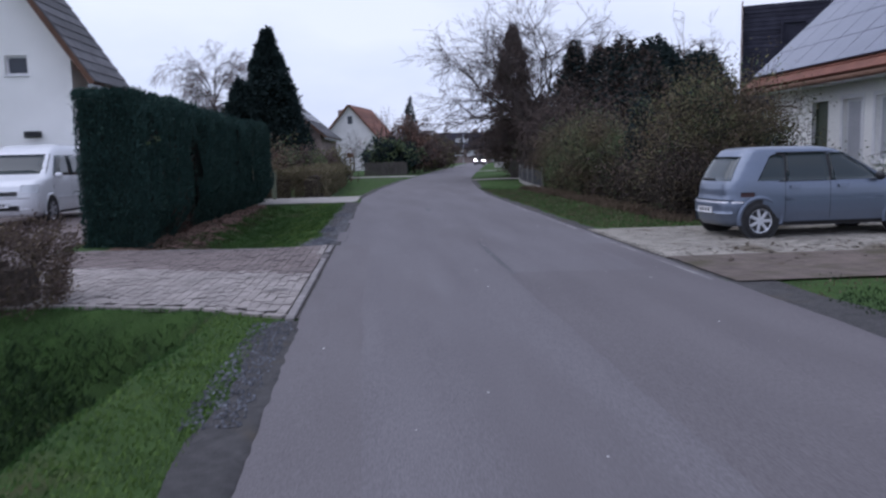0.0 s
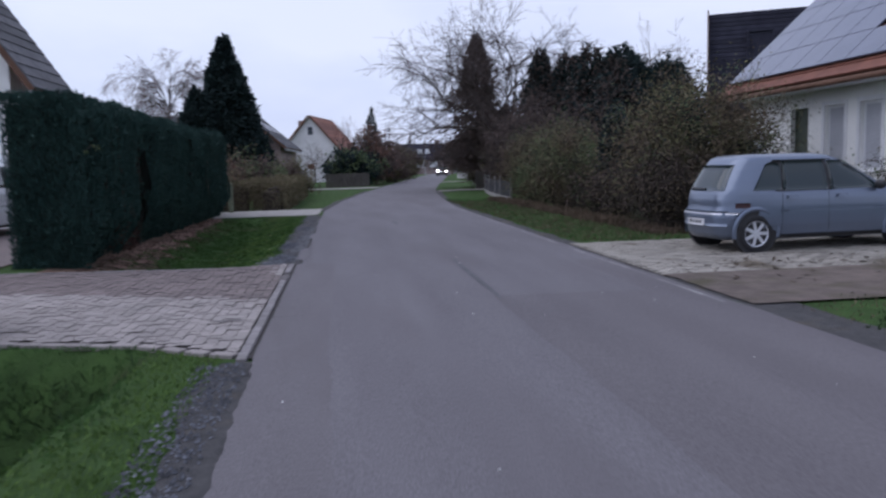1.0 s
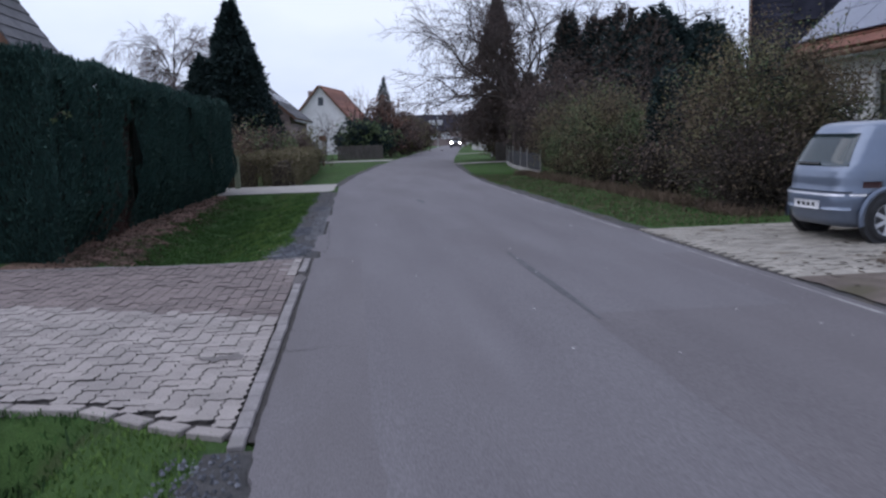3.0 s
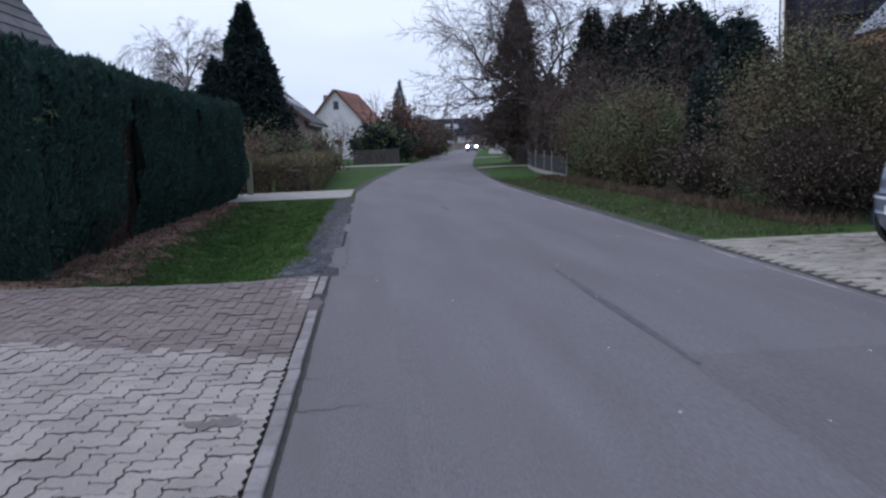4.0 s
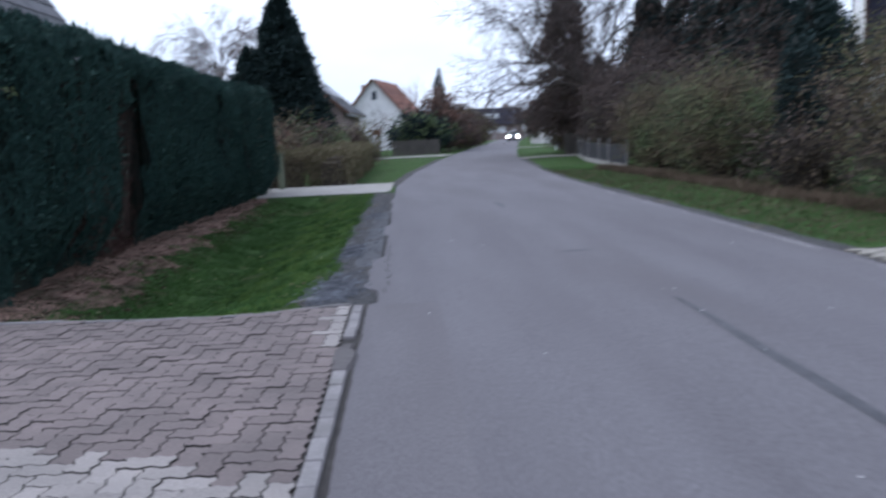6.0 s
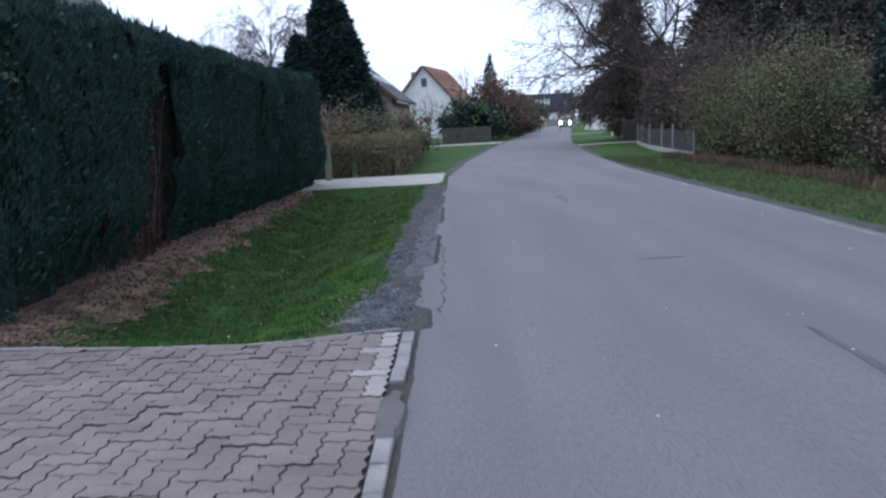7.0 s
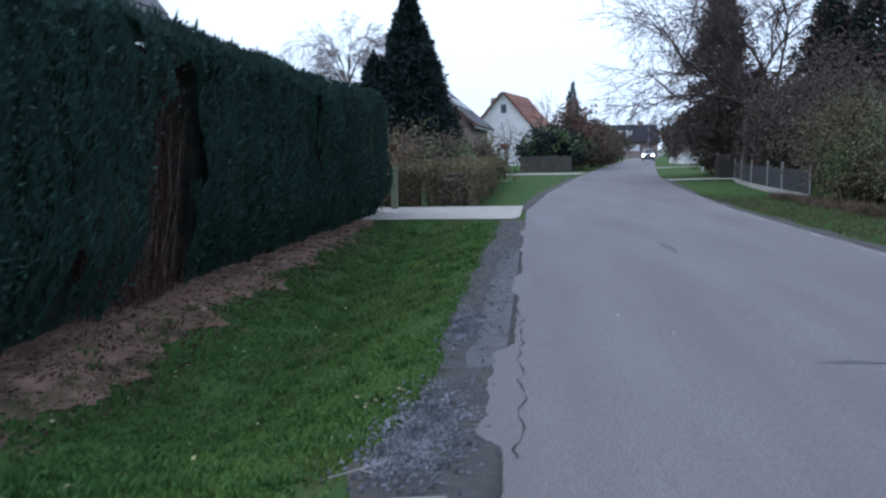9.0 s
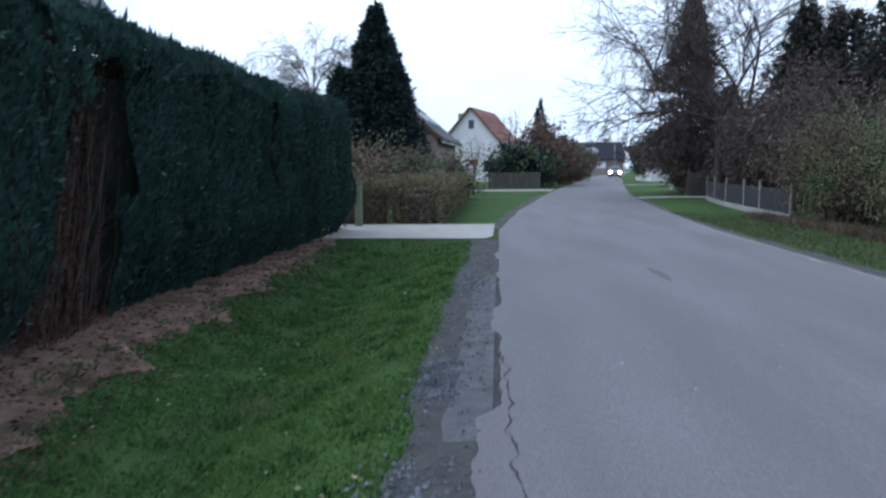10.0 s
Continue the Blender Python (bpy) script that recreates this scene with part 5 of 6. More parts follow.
def block_mesh(name, lx, ly, h, mat, bev=0.006):
    bm = boxed(-lx / 2, -ly / 2, -0.03, lx / 2, ly / 2, h, bev)
    me = bpy.data.meshes.new(name)
    bm.to_mesh(me)
    bm.free()
    me.materials.append(mat)
    return me


def dark_edges(me):
    """Paver sides and chamfers get one dark colour for joint sand and joint shade."""
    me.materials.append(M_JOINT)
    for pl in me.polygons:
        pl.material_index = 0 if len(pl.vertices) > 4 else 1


pv = {}
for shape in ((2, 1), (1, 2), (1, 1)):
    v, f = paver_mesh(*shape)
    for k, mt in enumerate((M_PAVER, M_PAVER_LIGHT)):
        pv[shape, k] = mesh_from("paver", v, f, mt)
        dark_edges(pv[shape, k])
    pv[shape, "raw"] = (np.array(v), f)
joined = {0: ([], []), 1: ([], [])}
sizes = {0: 0, 1: 0}
count = 0


def cell_fits(i, j):
    x, y = -0.098 - CELL * (i + 0.5), 3.7 + CELL * (j + 0.5)
    return in_drive(x, y, 0.058) and y > np.interp(x, NEAR_X, NEAR_Y) + 0.15


def lay(i, j, shape):
    """Put one stone with its far cell at column i from the kerb and row j."""
    global count
    x, y = -0.098 - CELL * (i + shape[0] / 2), 3.7 + CELL * (j + shape[1] / 2)
    light = 1 if y < 6.65 - 0.4 * x + 0.1 * wob(x, y, 3.0) or (x > -0.24 + 0.06 * wob(x, y, 4.0) and y > 8.7) else 0
    dz = 0.002 * float(rng.normal())
    tilt = (0.008 * float(rng.normal()), 0.008 * float(rng.normal()))
    if x > -1.75 and y > 6.9 and count < 300:
        ob = new("paver" if sum(shape) == 3 else "half_paver", pv[shape, light])
        ob.parent = drive
        ob.matrix_basis = Matrix.Translation((x, y, dz)) @ Euler((tilt[0], tilt[1], 0)).to_matrix().to_4x4()
        count += 1
        return
    raw, fr = pv[shape, "raw"]
    k = sizes[light]
    sizes[light] += len(raw)
    q = raw + np.array([x, y, dz])
    q[:, 2] += raw[:, 0] * tilt[1] + raw[:, 1] * tilt[0]
    joined[light][0].append(q)
    joined[light][1].extend(tuple(c + k for c in fc) for fc in fr)


for j in range(0, 66):
    for i in range(0, 74):
        turn = (i - j) % 4
        if turn == 0:
            a, b, shape = (i, j), (i + 1, j), (2, 1)
        elif turn == 3:
            a, b, shape = (i, j), (i, j + 1), (1, 2)
        else:
            continue
        fit_a, fit_b = cell_fits(*a), cell_fits(*b)
        if fit_a and fit_b:
            lay(*a, shape)
        elif fit_a or fit_b:
            lay(*(a if fit_a else b), (1, 1))
for j in range(0, 66):
    # stones cut at the kerb, whose first cell lies beyond it
    if (-1 - j) % 4 == 0 and cell_fits(0, j):
        lay(0, j, (1, 1))
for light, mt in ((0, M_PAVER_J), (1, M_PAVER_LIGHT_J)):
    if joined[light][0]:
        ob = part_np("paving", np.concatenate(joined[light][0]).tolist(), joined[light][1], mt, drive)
        dark_edges(ob.data)
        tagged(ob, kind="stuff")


# kerb row and the pale edging along the grass
kerb_me = block_mesh("kerb_stone", 0.08, 0.239, 0.022, M_KERB)
for i in range(25):
    y = 3.98 + 0.25 * i
    if 8.05 < y < 8.75 or y > 9.95:
        continue
    ob = new("kerb_stone", kerb_me)
    ob.parent = drive
    ob.matrix_basis = pose(-0.044 + 0.002 * float(rng.normal()), y, 0.002 * float(rng.normal()), 0, 0, float(rng.normal()) * 0.35)
fx = list(np.arange(-4.6, -0.1, 0.25))
edge_me = block_mesh("edging_stone", 0.246, 0.035, 0.02, M_KERB)
for x in fx:
    x = float(x)
    y0, y1 = float(np.interp(x, FAR_X, FAR_Y)), float(np.interp(x + 0.25, FAR_X, FAR_Y))
    ob = new("edging_stone", edge_me)
    ob.parent = drive
    ob.matrix_basis = pose(x + 0.125, (y0 + y1) / 2 - 0.01, 0.004 * float(rng.normal()), 0, 0, math.degrees(math.atan2(y1 - y0, 0.25)))
# border row along the near edge of the drive
border_me = block_mesh("border_stone", 0.212, 0.1, 0.019, M_PAVER_LIGHT)
for i in range(20):
    x = -0.21 - 0.22 * i
    ya, yb = (float(np.interp(x + d, NEAR_X, NEAR_Y)) for d in (-0.11, 0.11))
    ob = new("border_stone", border_me)
    ob.parent = drive
    ob.matrix_basis = pose(x, (ya + yb) / 2 + 0.06, 0.003 * float(rng.normal()), 0, 0, math.degrees(math.atan2(yb - ya, 0.22)))
# asphalt tongue over the kerb and the dark stain on the pavers
bm = bmesh.new()
hub = bm.verts.new((-0.045, 8.38, 0.03))
rim = []
for i in range(36):
    a = i * math.pi / 18
    rr = 1 + 0.35 * wob(math.cos(a) * 1.7, math.sin(a) * 1.7, 1.0, 4.0) + 0.16 * wob(math.cos(a) * 6, math.sin(a) * 6, 1.0, 7.0)
    rim.append((bm.verts.new((-0.05 + 0.06 * rr * math.cos(a), 8.4 + 0.3 * rr * math.sin(a), 0.026)), bm.verts.new((-0.05 + 0.075 * rr * math.cos(a), 8.4 + 0.42 * rr * math.sin(a), -0.004))))
for (a, b_), (c, d_) in zip(rim, rim[1:] + rim[:1]):
    bm.faces.new((hub, a, c))
    bm.faces.new((a, b_, d_, c))
tagged(part("asphalt_tongue", bm, M_TONGUE), "lump of dark asphalt spilt over the kerb", "road patch", kind="structure")
bm = bmesh.new()
ring = [bm.verts.new((-0.37 + (0.12 + 0.15 * wob(i * 2.3, 0, 1.7)) * math.cos(i * 0.35) * 1.2, 5.46 + (0.085 + 0.13 * wob(i * 2.3, 0, 1.7)) * math.sin(i * 0.35), 0.0245)) for i in range(18)]
bm.faces.new(ring)
tagged(part("damp_spot", bm, M_DAMP), "dark stain on the drive", "stain", kind="structure")

# cream cobbled drive across the road, leaf-littered strip beside it
RD0, RD1 = 7.15, 11.35
bm = bmesh.new()
box(bm, 4.70, RD0 - 0.1, -0.06, 12.05, RD1, 0.0)
rdrive = part("drive", bm, M_JOINT)
tagged(rdrive, "cream cobbled drive strewn with dark leaves", "drive", kind="structure")
cob = block_mesh("cobble", 0.192, 0.092, 0.014, M_CREAM, 0.004)
cv = np.array([v.co[:] for v in cob.vertices])
cf = [tuple(p.vertices) for p in cob.polygons]
jv, jf, count = [], [], 0
nrow = int((RD1 - RD0) / 0.1)
for r in range(nrow):
    y = RD0 + 0.05 + r * 0.1
    for c in range(36):
        x = 4.84 + c * 0.2 + 0.1 * (r % 2)
        if x > 11.9:
            continue
        dz = 0.003 * float(rng.normal())
        if x < 6.3 and count < 300:
            ob = new("cobble", cob)
            ob.parent = rdrive
            ob.matrix_basis = pose(x, y, dz)
            count += 1
        else:
            k = len(jv) * len(cv)
            jv.append(cv + np.array([x, y, dz]))
            jf.extend(tuple(i + k for i in fc) for fc in cf)
tagged(part_np("paving", np.concatenate(jv).tolist(), jf, M_CREAM_J, rdrive), kind="stuff")
sheet("leaf_litter", [(float(y), 4.75 + 0.1 * abs(wob(y, 3, 2.0)), 12.0) for y in np.linspace(5.0, RD0 + 0.02, 18)], M_LITTER, "brown leaf litter beside the drive", "leaf litter", flat=0.012)


def fallen(name, n, xs, ys, z, mat, label, size=0.06):
    c = np.stack([xs, ys, np.full(n, z)], axis=1)
    d = np.stack([rng.normal(0, 1, n), rng.normal(0, 1, n), rng.normal(0, 0.12, n)], axis=1)
    d = unit(d)
    s = np.stack([-d[:, 1], d[:, 0], rng.normal(0, 0.2, n)], axis=1)
    le = size * rng.uniform(0.6, 1.4, (n, 1))
    v = np.stack([c, c + d * le * 0.5 + s * le * 0.3, c + d * le, c + d * le * 0.5 - s * le * 0.3], axis=1).reshape(-1, 3)
    v[:, 2] = np.maximum(v[:, 2], z - 0.004)
    i = np.arange(n)[:, None] * 4
    f = np.concatenate([i + np.array([[0, 1, 2]]), i + np.array([[0, 2, 3]])])
    return tagged(part_np(name, v, f, mat), label, "leaves", kind="stuff")


n = 420
fallen("fallen_leaves", n, 5.0 + 6.5 * rng.uniform(0, 1, n), np.where(rng.uniform(0, 1, n) < 0.6, 7.2 + np.abs(rng.normal(0, 0.5, n)), rng.uniform(5.9, 11.3, n)), 0.022, M_LEAF_DARK := material("dark_fallen_leaf", (0.035, 0.025, 0.018), (0.07, 0.05, 0.03), 3.0, 0.85, 0.0, 30.0, island=0.5), "dark fallen leaves on the drive", 0.085)
n = 110
ly = rng.uniform(10.1, 22, n)
lx = rng.uniform(-3.0, -0.5, n)
c = np.stack([lx, ly, [land(float(a), float(b)) + 0.035 for a, b in zip(lx, ly)]], axis=1)
v, f = leaf_mesh(c, rng.normal(0, 1, (n, 3)) * np.array([1, 1, 0.15]), 0.035, 0.013)
tagged(part_np("fallen_leaves", v, f, M_YELLOWISH), "small pale leaves scattered on the grass", "leaves", kind="stuff")
n = 1500
ly = rng.uniform(10.1, 22.6, n)
lx = rng.uniform(-3.5, -2.5, n)
c = np.stack([lx, ly, [land(float(a), float(b)) + 0.02 for a, b in zip(lx, ly)]], axis=1)
v, f = leaf_mesh(c, rng.normal(0, 1, (n, 3)) * np.array([1, 1, 0.15]), 0.05, 0.012)
tagged(part_np("needle_litter", v, f, M_DEAD), "brown needle litter under the hedge", "litter", kind="stuff")

# ---- cars ----
CAR_Z = [0.20, 0.28, 0.42, 0.57, 0.72, 0.83, 0.91, 0.98, 1.13, 1.30, 1.41, 1.48, 1.52, 1.54]


def make_car(m, label, paint, spec, glass=None, lights_on=False, plate=True):
    """A car with its rear at x = 0 and its nose towards +x, from level outlines lofted upwards.
    spec: rows for CAR_Z of nose x, tail x and half width, and the size factors."""
    nose, tail, half, zs = spec["nose"], spec["tail"], spec["half"], spec["z"]
    glass = glass or M_GLASS
    t = thing("car", m, label, "car")
    N = 72

    def at(z, col):
        return float(np.interp(z, zs, col))

    def half_w(x, z):
        a, b, w = at(z, tail), at(z, nose), at(z, half)
        u = abs(2 * (x - (a + b) / 2) / (b - a))
        e = spec["square"]
        return w * max(0.0, 1 - min(u, 1.0) ** e) ** (1 / e)

    def end_x(y, z, rear):
        a, b, w = at(z, tail), at(z, nose), at(z, half)
        e = spec["square"]
        u = max(0.0, 1 - min(abs(y) / w, 0.999) ** e) ** (1 / e)
        return (a + b) / 2 + (-1 if rear else 1) * u * (b - a) / 2

    verts, faces = [], []
    zl = sorted(set(list(np.round(np.linspace(zs[0], zs[-1], 26), 3)) + [round(z, 3) for z in zs]))
    for z in zl:
        a, b, w = at(z, tail), at(z, nose), at(z, half)
        for i in range(N):
            th = 2 * math.pi * i / N
            e = 2 / spec["square"]
            cx, cy = math.cos(th), math.sin(th)
            verts.append(((a + b) / 2 + (b - a) / 2 * math.copysign(abs(cx) ** e, cx), w * math.copysign(abs(cy) ** e, cy), z))
    for j in range(len(zl) - 1):
        for i in range(N):
            k = (i + 1) % N
            faces.append((j * N + i, j * N + k, (j + 1) * N + k, (j + 1) * N + i))
    faces.append(tuple(range(N - 1, -1, -1)))
    faces.append(tuple((len(zl) - 1) * N + i for i in range(N)))
    part_np("body", verts, faces, paint, t, smooth=True)

    def side_patch(name, xa, xb, za, zb, s, mat, off, lean=0.0, lean2=0.0, lab="", cap=0.02, parent=None, round_top=0.0):
        """A panel lying on the flank; lean shifts its front and rear edges towards the top."""
        v, f = [], []
        nu, nv_ = 8, 6
        for j in range(nv_ + 1):
            z = za + (zb - za) * j / nv_
            for i in range(nu + 1):
                u = i / nu
                x = (xa + lean * j / nv_) * (1 - u) + (xb + lean2 * j / nv_) * u
                zz = z - round_top * (2 * u - 1) ** 2 * (j / nv_)
                v.append((x, s * (half_w(x, zz) + off), zz))
        k = len(v)
        v += [(x, y - s * cap, z) for x, y, z in v]
        for j in range(nv_):
            for i in range(nu):
                a = j * (nu + 1) + i
                q = (a, a + 1, a + nu + 2, a + nu + 1)
                f.append(q if s < 0 else q[::-1])
        edge = [i for i in range(nu + 1)] + [j * (nu + 1) + nu for j in range(1, nv_ + 1)] + [nv_ * (nu + 1) + i for i in range(nu - 1, -1, -1)] + [j * (nu + 1) for j in range(nv_ - 1, 0, -1)]
        for a, b in zip(edge, edge[1:] + edge[:1]):
            f.append((a, b, b + k, a + k))
        return part_np(name, v, f, mat, parent or t, lab, smooth=True)

    def end_patch(name, ya, yb, za, zb, rear, mat, off, lab="", taper=0.0, cap=0.02, parent=None):
        v, f = [], []
        nu, nv_ = 10, 5
        sg = -1 if rear else 1
        for j in range(nv_ + 1):
            z = za + (zb - za) * j / nv_
            for i in range(nu + 1):
                sc = 1 - taper * j / nv_
                y = (ya + (yb - ya) * i / nu) * sc
                v.append((end_x(y, z, rear) + sg * off, y, z))
        k = len(v)
        v += [(x - sg * cap, y, z) for x, y, z in v]
        for j in range(nv_):
            for i in range(nu):
                a = j * (nu + 1) + i
                f.append((a, a + 1, a + nu + 2, a + nu + 1))
        edge = [i for i in range(nu + 1)] + [j * (nu + 1) + nu for j in range(1, nv_ + 1)] + [nv_ * (nu + 1) + i for i in range(nu - 1, -1, -1)] + [j * (nu + 1) for j in range(nv_ - 1, 0, -1)]
        for a, b in zip(edge, edge[1:] + edge[:1]):
            f.append((a, b, b + k, a + k))
        return part_np(name, v, f, mat, parent or t, lab, smooth=True)

    for s in (-1, 1):
        ws = spec["windows"]
        side_patch("window_band", ws[0][1] - 0.1, ws[-1][0] + 0.1, ws[1][2] - 0.012, ws[1][3] + 0.012, s, M_PLASTIC, 0.004, lab="black pillars between the windows", cap=0.01)
        for xa, xb, za, zb, l1, l2, rt in ws:
            side_patch("side_window", xa, xb, za, zb, s, glass, 0.008, l1, l2, "dark car window", round_top=rt)
        for hx in spec["handles"]:
            side_patch("door_handle", hx, hx + 0.17, spec["handle_z"], spec["handle_z"] + 0.04, s, paint, 0.035, cap=0.05)
        side_patch("side_moulding", spec["wheels"][0] + 0.42, spec["wheels"][1] - 0.42, spec["mould_z"], spec["mould_z"] + 0.035, s, paint, 0.014)
        side_patch("sill", spec["wheels"][0] + 0.36, spec["wheels"][1] - 0.36, zs[0] + 0.005, zs[0] + 0.07, s, M_PLASTIC, 0.004)
        for dx in spec["doors"]:
            side_patch("door_gap", dx, dx + 0.007, zs[0] + 0.12, spec["belt"], s, M_PLASTIC, 0.003)
        mx = spec["mirror"]
        bm = bmesh.new()
        bmesh.ops.create_icosphere(bm, subdivisions=2, radius=0.1, matrix=pose(mx, s * (half_w(mx, spec["belt"]) + 0.1), spec["belt"] + 0.05) @ Matrix.Diagonal((0.7, 1.1, 0.8, 1)))
        part("mirror", bm, paint if spec["van"] else M_PLASTIC, t, smooth=True)
        for wx in spec["wheels"]:
            r = spec["wheel_r"]
            w0 = half_w(wx, 0.5)
            bm = bmesh.new()
            cyl(bm, (wx, s * (w0 - 0.1), r + 0.01), (wx, s * (w0 + 0.006), r + 0.01), r + 0.055, seg=32)
            arch = part("wheel_arch", bm, M_PLASTIC, t)
            bm = bmesh.new()
            prev = None
            for i in range(25):
                a = math.radians(-12 + 204 * i / 24)
                ringv = []
                for rr, oo in ((r + 0.045, 0.002), (r + 0.05, 0.02), (r + 0.09, 0.018), (r + 0.115, 0.0)):
                    zz = r + 0.01 + rr * math.sin(a)
                    ringv.append(bm.verts.new((wx + rr * math.cos(a), s * (w0 + oo), zz)))
                if prev:
                    for q in range(3):
                        bm.faces.new((prev[q], prev[q + 1], ringv[q + 1], ringv[q]))
                prev = ringv
            part("arch_lip", bm, paint, arch, smooth=True)
            wheel = thing("wheel", Matrix.Identity(4), "", "")
            for key in ("label", "category", "group", "kind"):
                if key in wheel:
                    del wheel[key]
            bm = bmesh.new()
            prof = [(r * 0.66, -0.19), (r * 0.94, -0.19), (r, -0.16), (r, -0.03), (r * 0.95, 0.002), (r * 0.7, 0.008), (r * 0.66, -0.02)]
            rings = []
            for i in range(36):
                a = 2 * math.pi * i / 36
                rings.append([bm.verts.new((wx + q * math.cos(a), s * (w0 + 0.012 + o), r + q * math.sin(a))) for q, o in prof])
            for i in range(36):
                A, B = rings[i], rings[(i + 1) % 36]
                for q in range(len(prof)):
                    bm.faces.new((A[q], A[(q + 1) % len(prof)], B[(q + 1) % len(prof)], B[q]))
            bpy.data.objects.remove(wheel)
            tyre = part("wheel", bm, M_RUBBER, t, "black tyre on a silver rim", smooth=True)
            bm = bmesh.new()
            for i in range(7):
                a = 2 * math.pi * i / 7
                mm = Matrix.Translation((wx, s * (w0 - 0.002), r)) @ Matrix.Rotation(a, 4, "Y")
                box(bm, r * 0.1, -0.012, -0.028, r * 0.64, 0.012, 0.028, 0.006, mm)
            cyl(bm, (wx, s * (w0 - 0.02), r), (wx, s * (w0 + 0.014), r), r * 0.17, seg=14)
            for i in range(28):
                a0, a1 = 2 * math.pi * i / 28, 2 * math.pi * (i + 1) / 28
                q = [bm.verts.new((wx + rr * math.cos(a), s * (w0 + oo), r + rr * math.sin(a))) for a in (a0, a1) for rr, oo in ((r * 0.60, 0.0), (r * 0.68, 0.016))]
                bm.faces.new((q[0], q[1], q[3], q[2]))
            part("rim", bm, M_ALLOY, tyre)
            bm = cyl(bmesh.new(), (wx, s * (w0 - 0.09), r), (wx, s * (w0 - 0.05), r), r * 0.64, seg=24)
            part("brake_disc", bm, M_PLASTIC, tyre)
    g = spec["rear_glass"]
    rw = end_patch("rear_window", -g[2], g[2], g[0], g[1], True, glass, 0.01, "large dark rear window", taper=0.15)
    end_patch("wiper", -0.05, 0.42, g[0] + 0.02, g[0] + 0.045, True, M_PLASTIC, 0.025, parent=rw)
    g = spec["windscreen"]
    end_patch("windscreen", -g[2], g[2], g[0], g[1], False, glass, 0.01, "sloping dark windscreen", taper=0.12)
    for s in (-1, 1):
        w = at(0.8, half)
        tl = spec["tail_light"]
        end_patch("tail_light", s * w * 0.86, s * w * 0.94, tl[0], tl[1], True, M_RED_LENS, 0.012, "dark red tail light")
        hl = spec["head_light"]
        end_patch("headlight", s * w * 0.55, s * w * 0.93, hl[0], hl[1], False, M_BEAM if lights_on else M_LENS, 0.012, "lit white headlight" if lights_on else "clear headlight")
    b = spec["bumper"]
    end_patch("rear_bumper", -at(b[0], half) * 0.95, at(b[0], half) * 0.95, b[0], b[1], True, paint, 0.035, cap=0.05)
    end_patch("bumper_strip", -at(b[1], half) * 0.9, at(b[1], half) * 0.9, b[1] - 0.06, b[1] - 0.03, True, M_ALLOY, 0.045)
    end_patch("front_bumper", -at(b[0], half) * 0.95, at(b[0], half) * 0.95, b[0], b[1], False, paint, 0.03, cap=0.05)
    end_patch("grille", -0.45, 0.45, b[1] + 0.04, b[1] + 0.14, False, M_PLASTIC, 0.02)
    end_patch("lower_grille", -0.5, 0.5, b[0] - 0.02, b[0] + 0.1, False, M_PLASTIC, 0.045)
    if plate:
        for rear in (True, False):
            pz = spec["plate_z"]
            pl = end_patch("number_plate", -0.26, 0.26, pz, pz + 0.11, rear, M_PLATE, 0.05, "white number plate with dark bars")
            for i in range(4):
                y = -0.18 + 0.1 * i
                end_patch("plate_bar", y, y + 0.06, pz + 0.03, pz + 0.08, rear, M_PLASTIC, 0.053, cap=0.004, parent=pl)
    return t


M_BEAM = glow("headlight_beam", (1.0, 0.93, 0.82), 30.0)
MPV = dict(z=CAR_Z, square=5.0, van=False,
           nose=[3.86, 3.95, 3.99, 4.0, 3.95, 3.8, 3.45, 3.08, 2.8, 2.5, 2.29, 2.12, 1.93, 1.72],
           tail=[0.10, 0.04, 0.0, 0.0, 0.04, 0.05, 0.07, 0.10, 0.18, 0.28, 0.36, 0.42, 0.52, 0.75],
           half=[0.72, 0.76, 0.785, 0.79, 0.79, 0.785, 0.775, 0.76, 0.725, 0.675, 0.635, 0.6, 0.54, 0.42],
           windows=[(0.52, 0.99, 0.97, 1.41, 0.24, 0.02, 0.05), (1.02, 1.8, 0.96, 1.43, 0.03, -0.03, 0.0), (1.84, 2.78, 0.96, 1.42, 0.0, -0.58, 0.0)],
           handles=(1.08, 1.95), handle_z=0.84, mould_z=0.63, wheels=(0.57, 3.2), wheel_r=0.3, doors=(1.0, 1.81, 2.86), belt=0.96, mirror=2.68,
           rear_glass=(0.97, 1.38, 0.54), windscreen=(1.0, 1.42, 0.7), tail_light=(0.70, 0.78), head_light=(0.64, 0.8), bumper=(0.42, 0.66), plate_z=0.42)
make_car(pose(6.4, 8.8, 0.01, 0, 0, 3) @ Matrix.Diagonal((0.965, 0.965, 0.965, 1)) @ Matrix.Translation((0, 0.79, 0)), "silver-blue compact family car parked on the cobbled drive", M_CAR_BLUE, MPV)
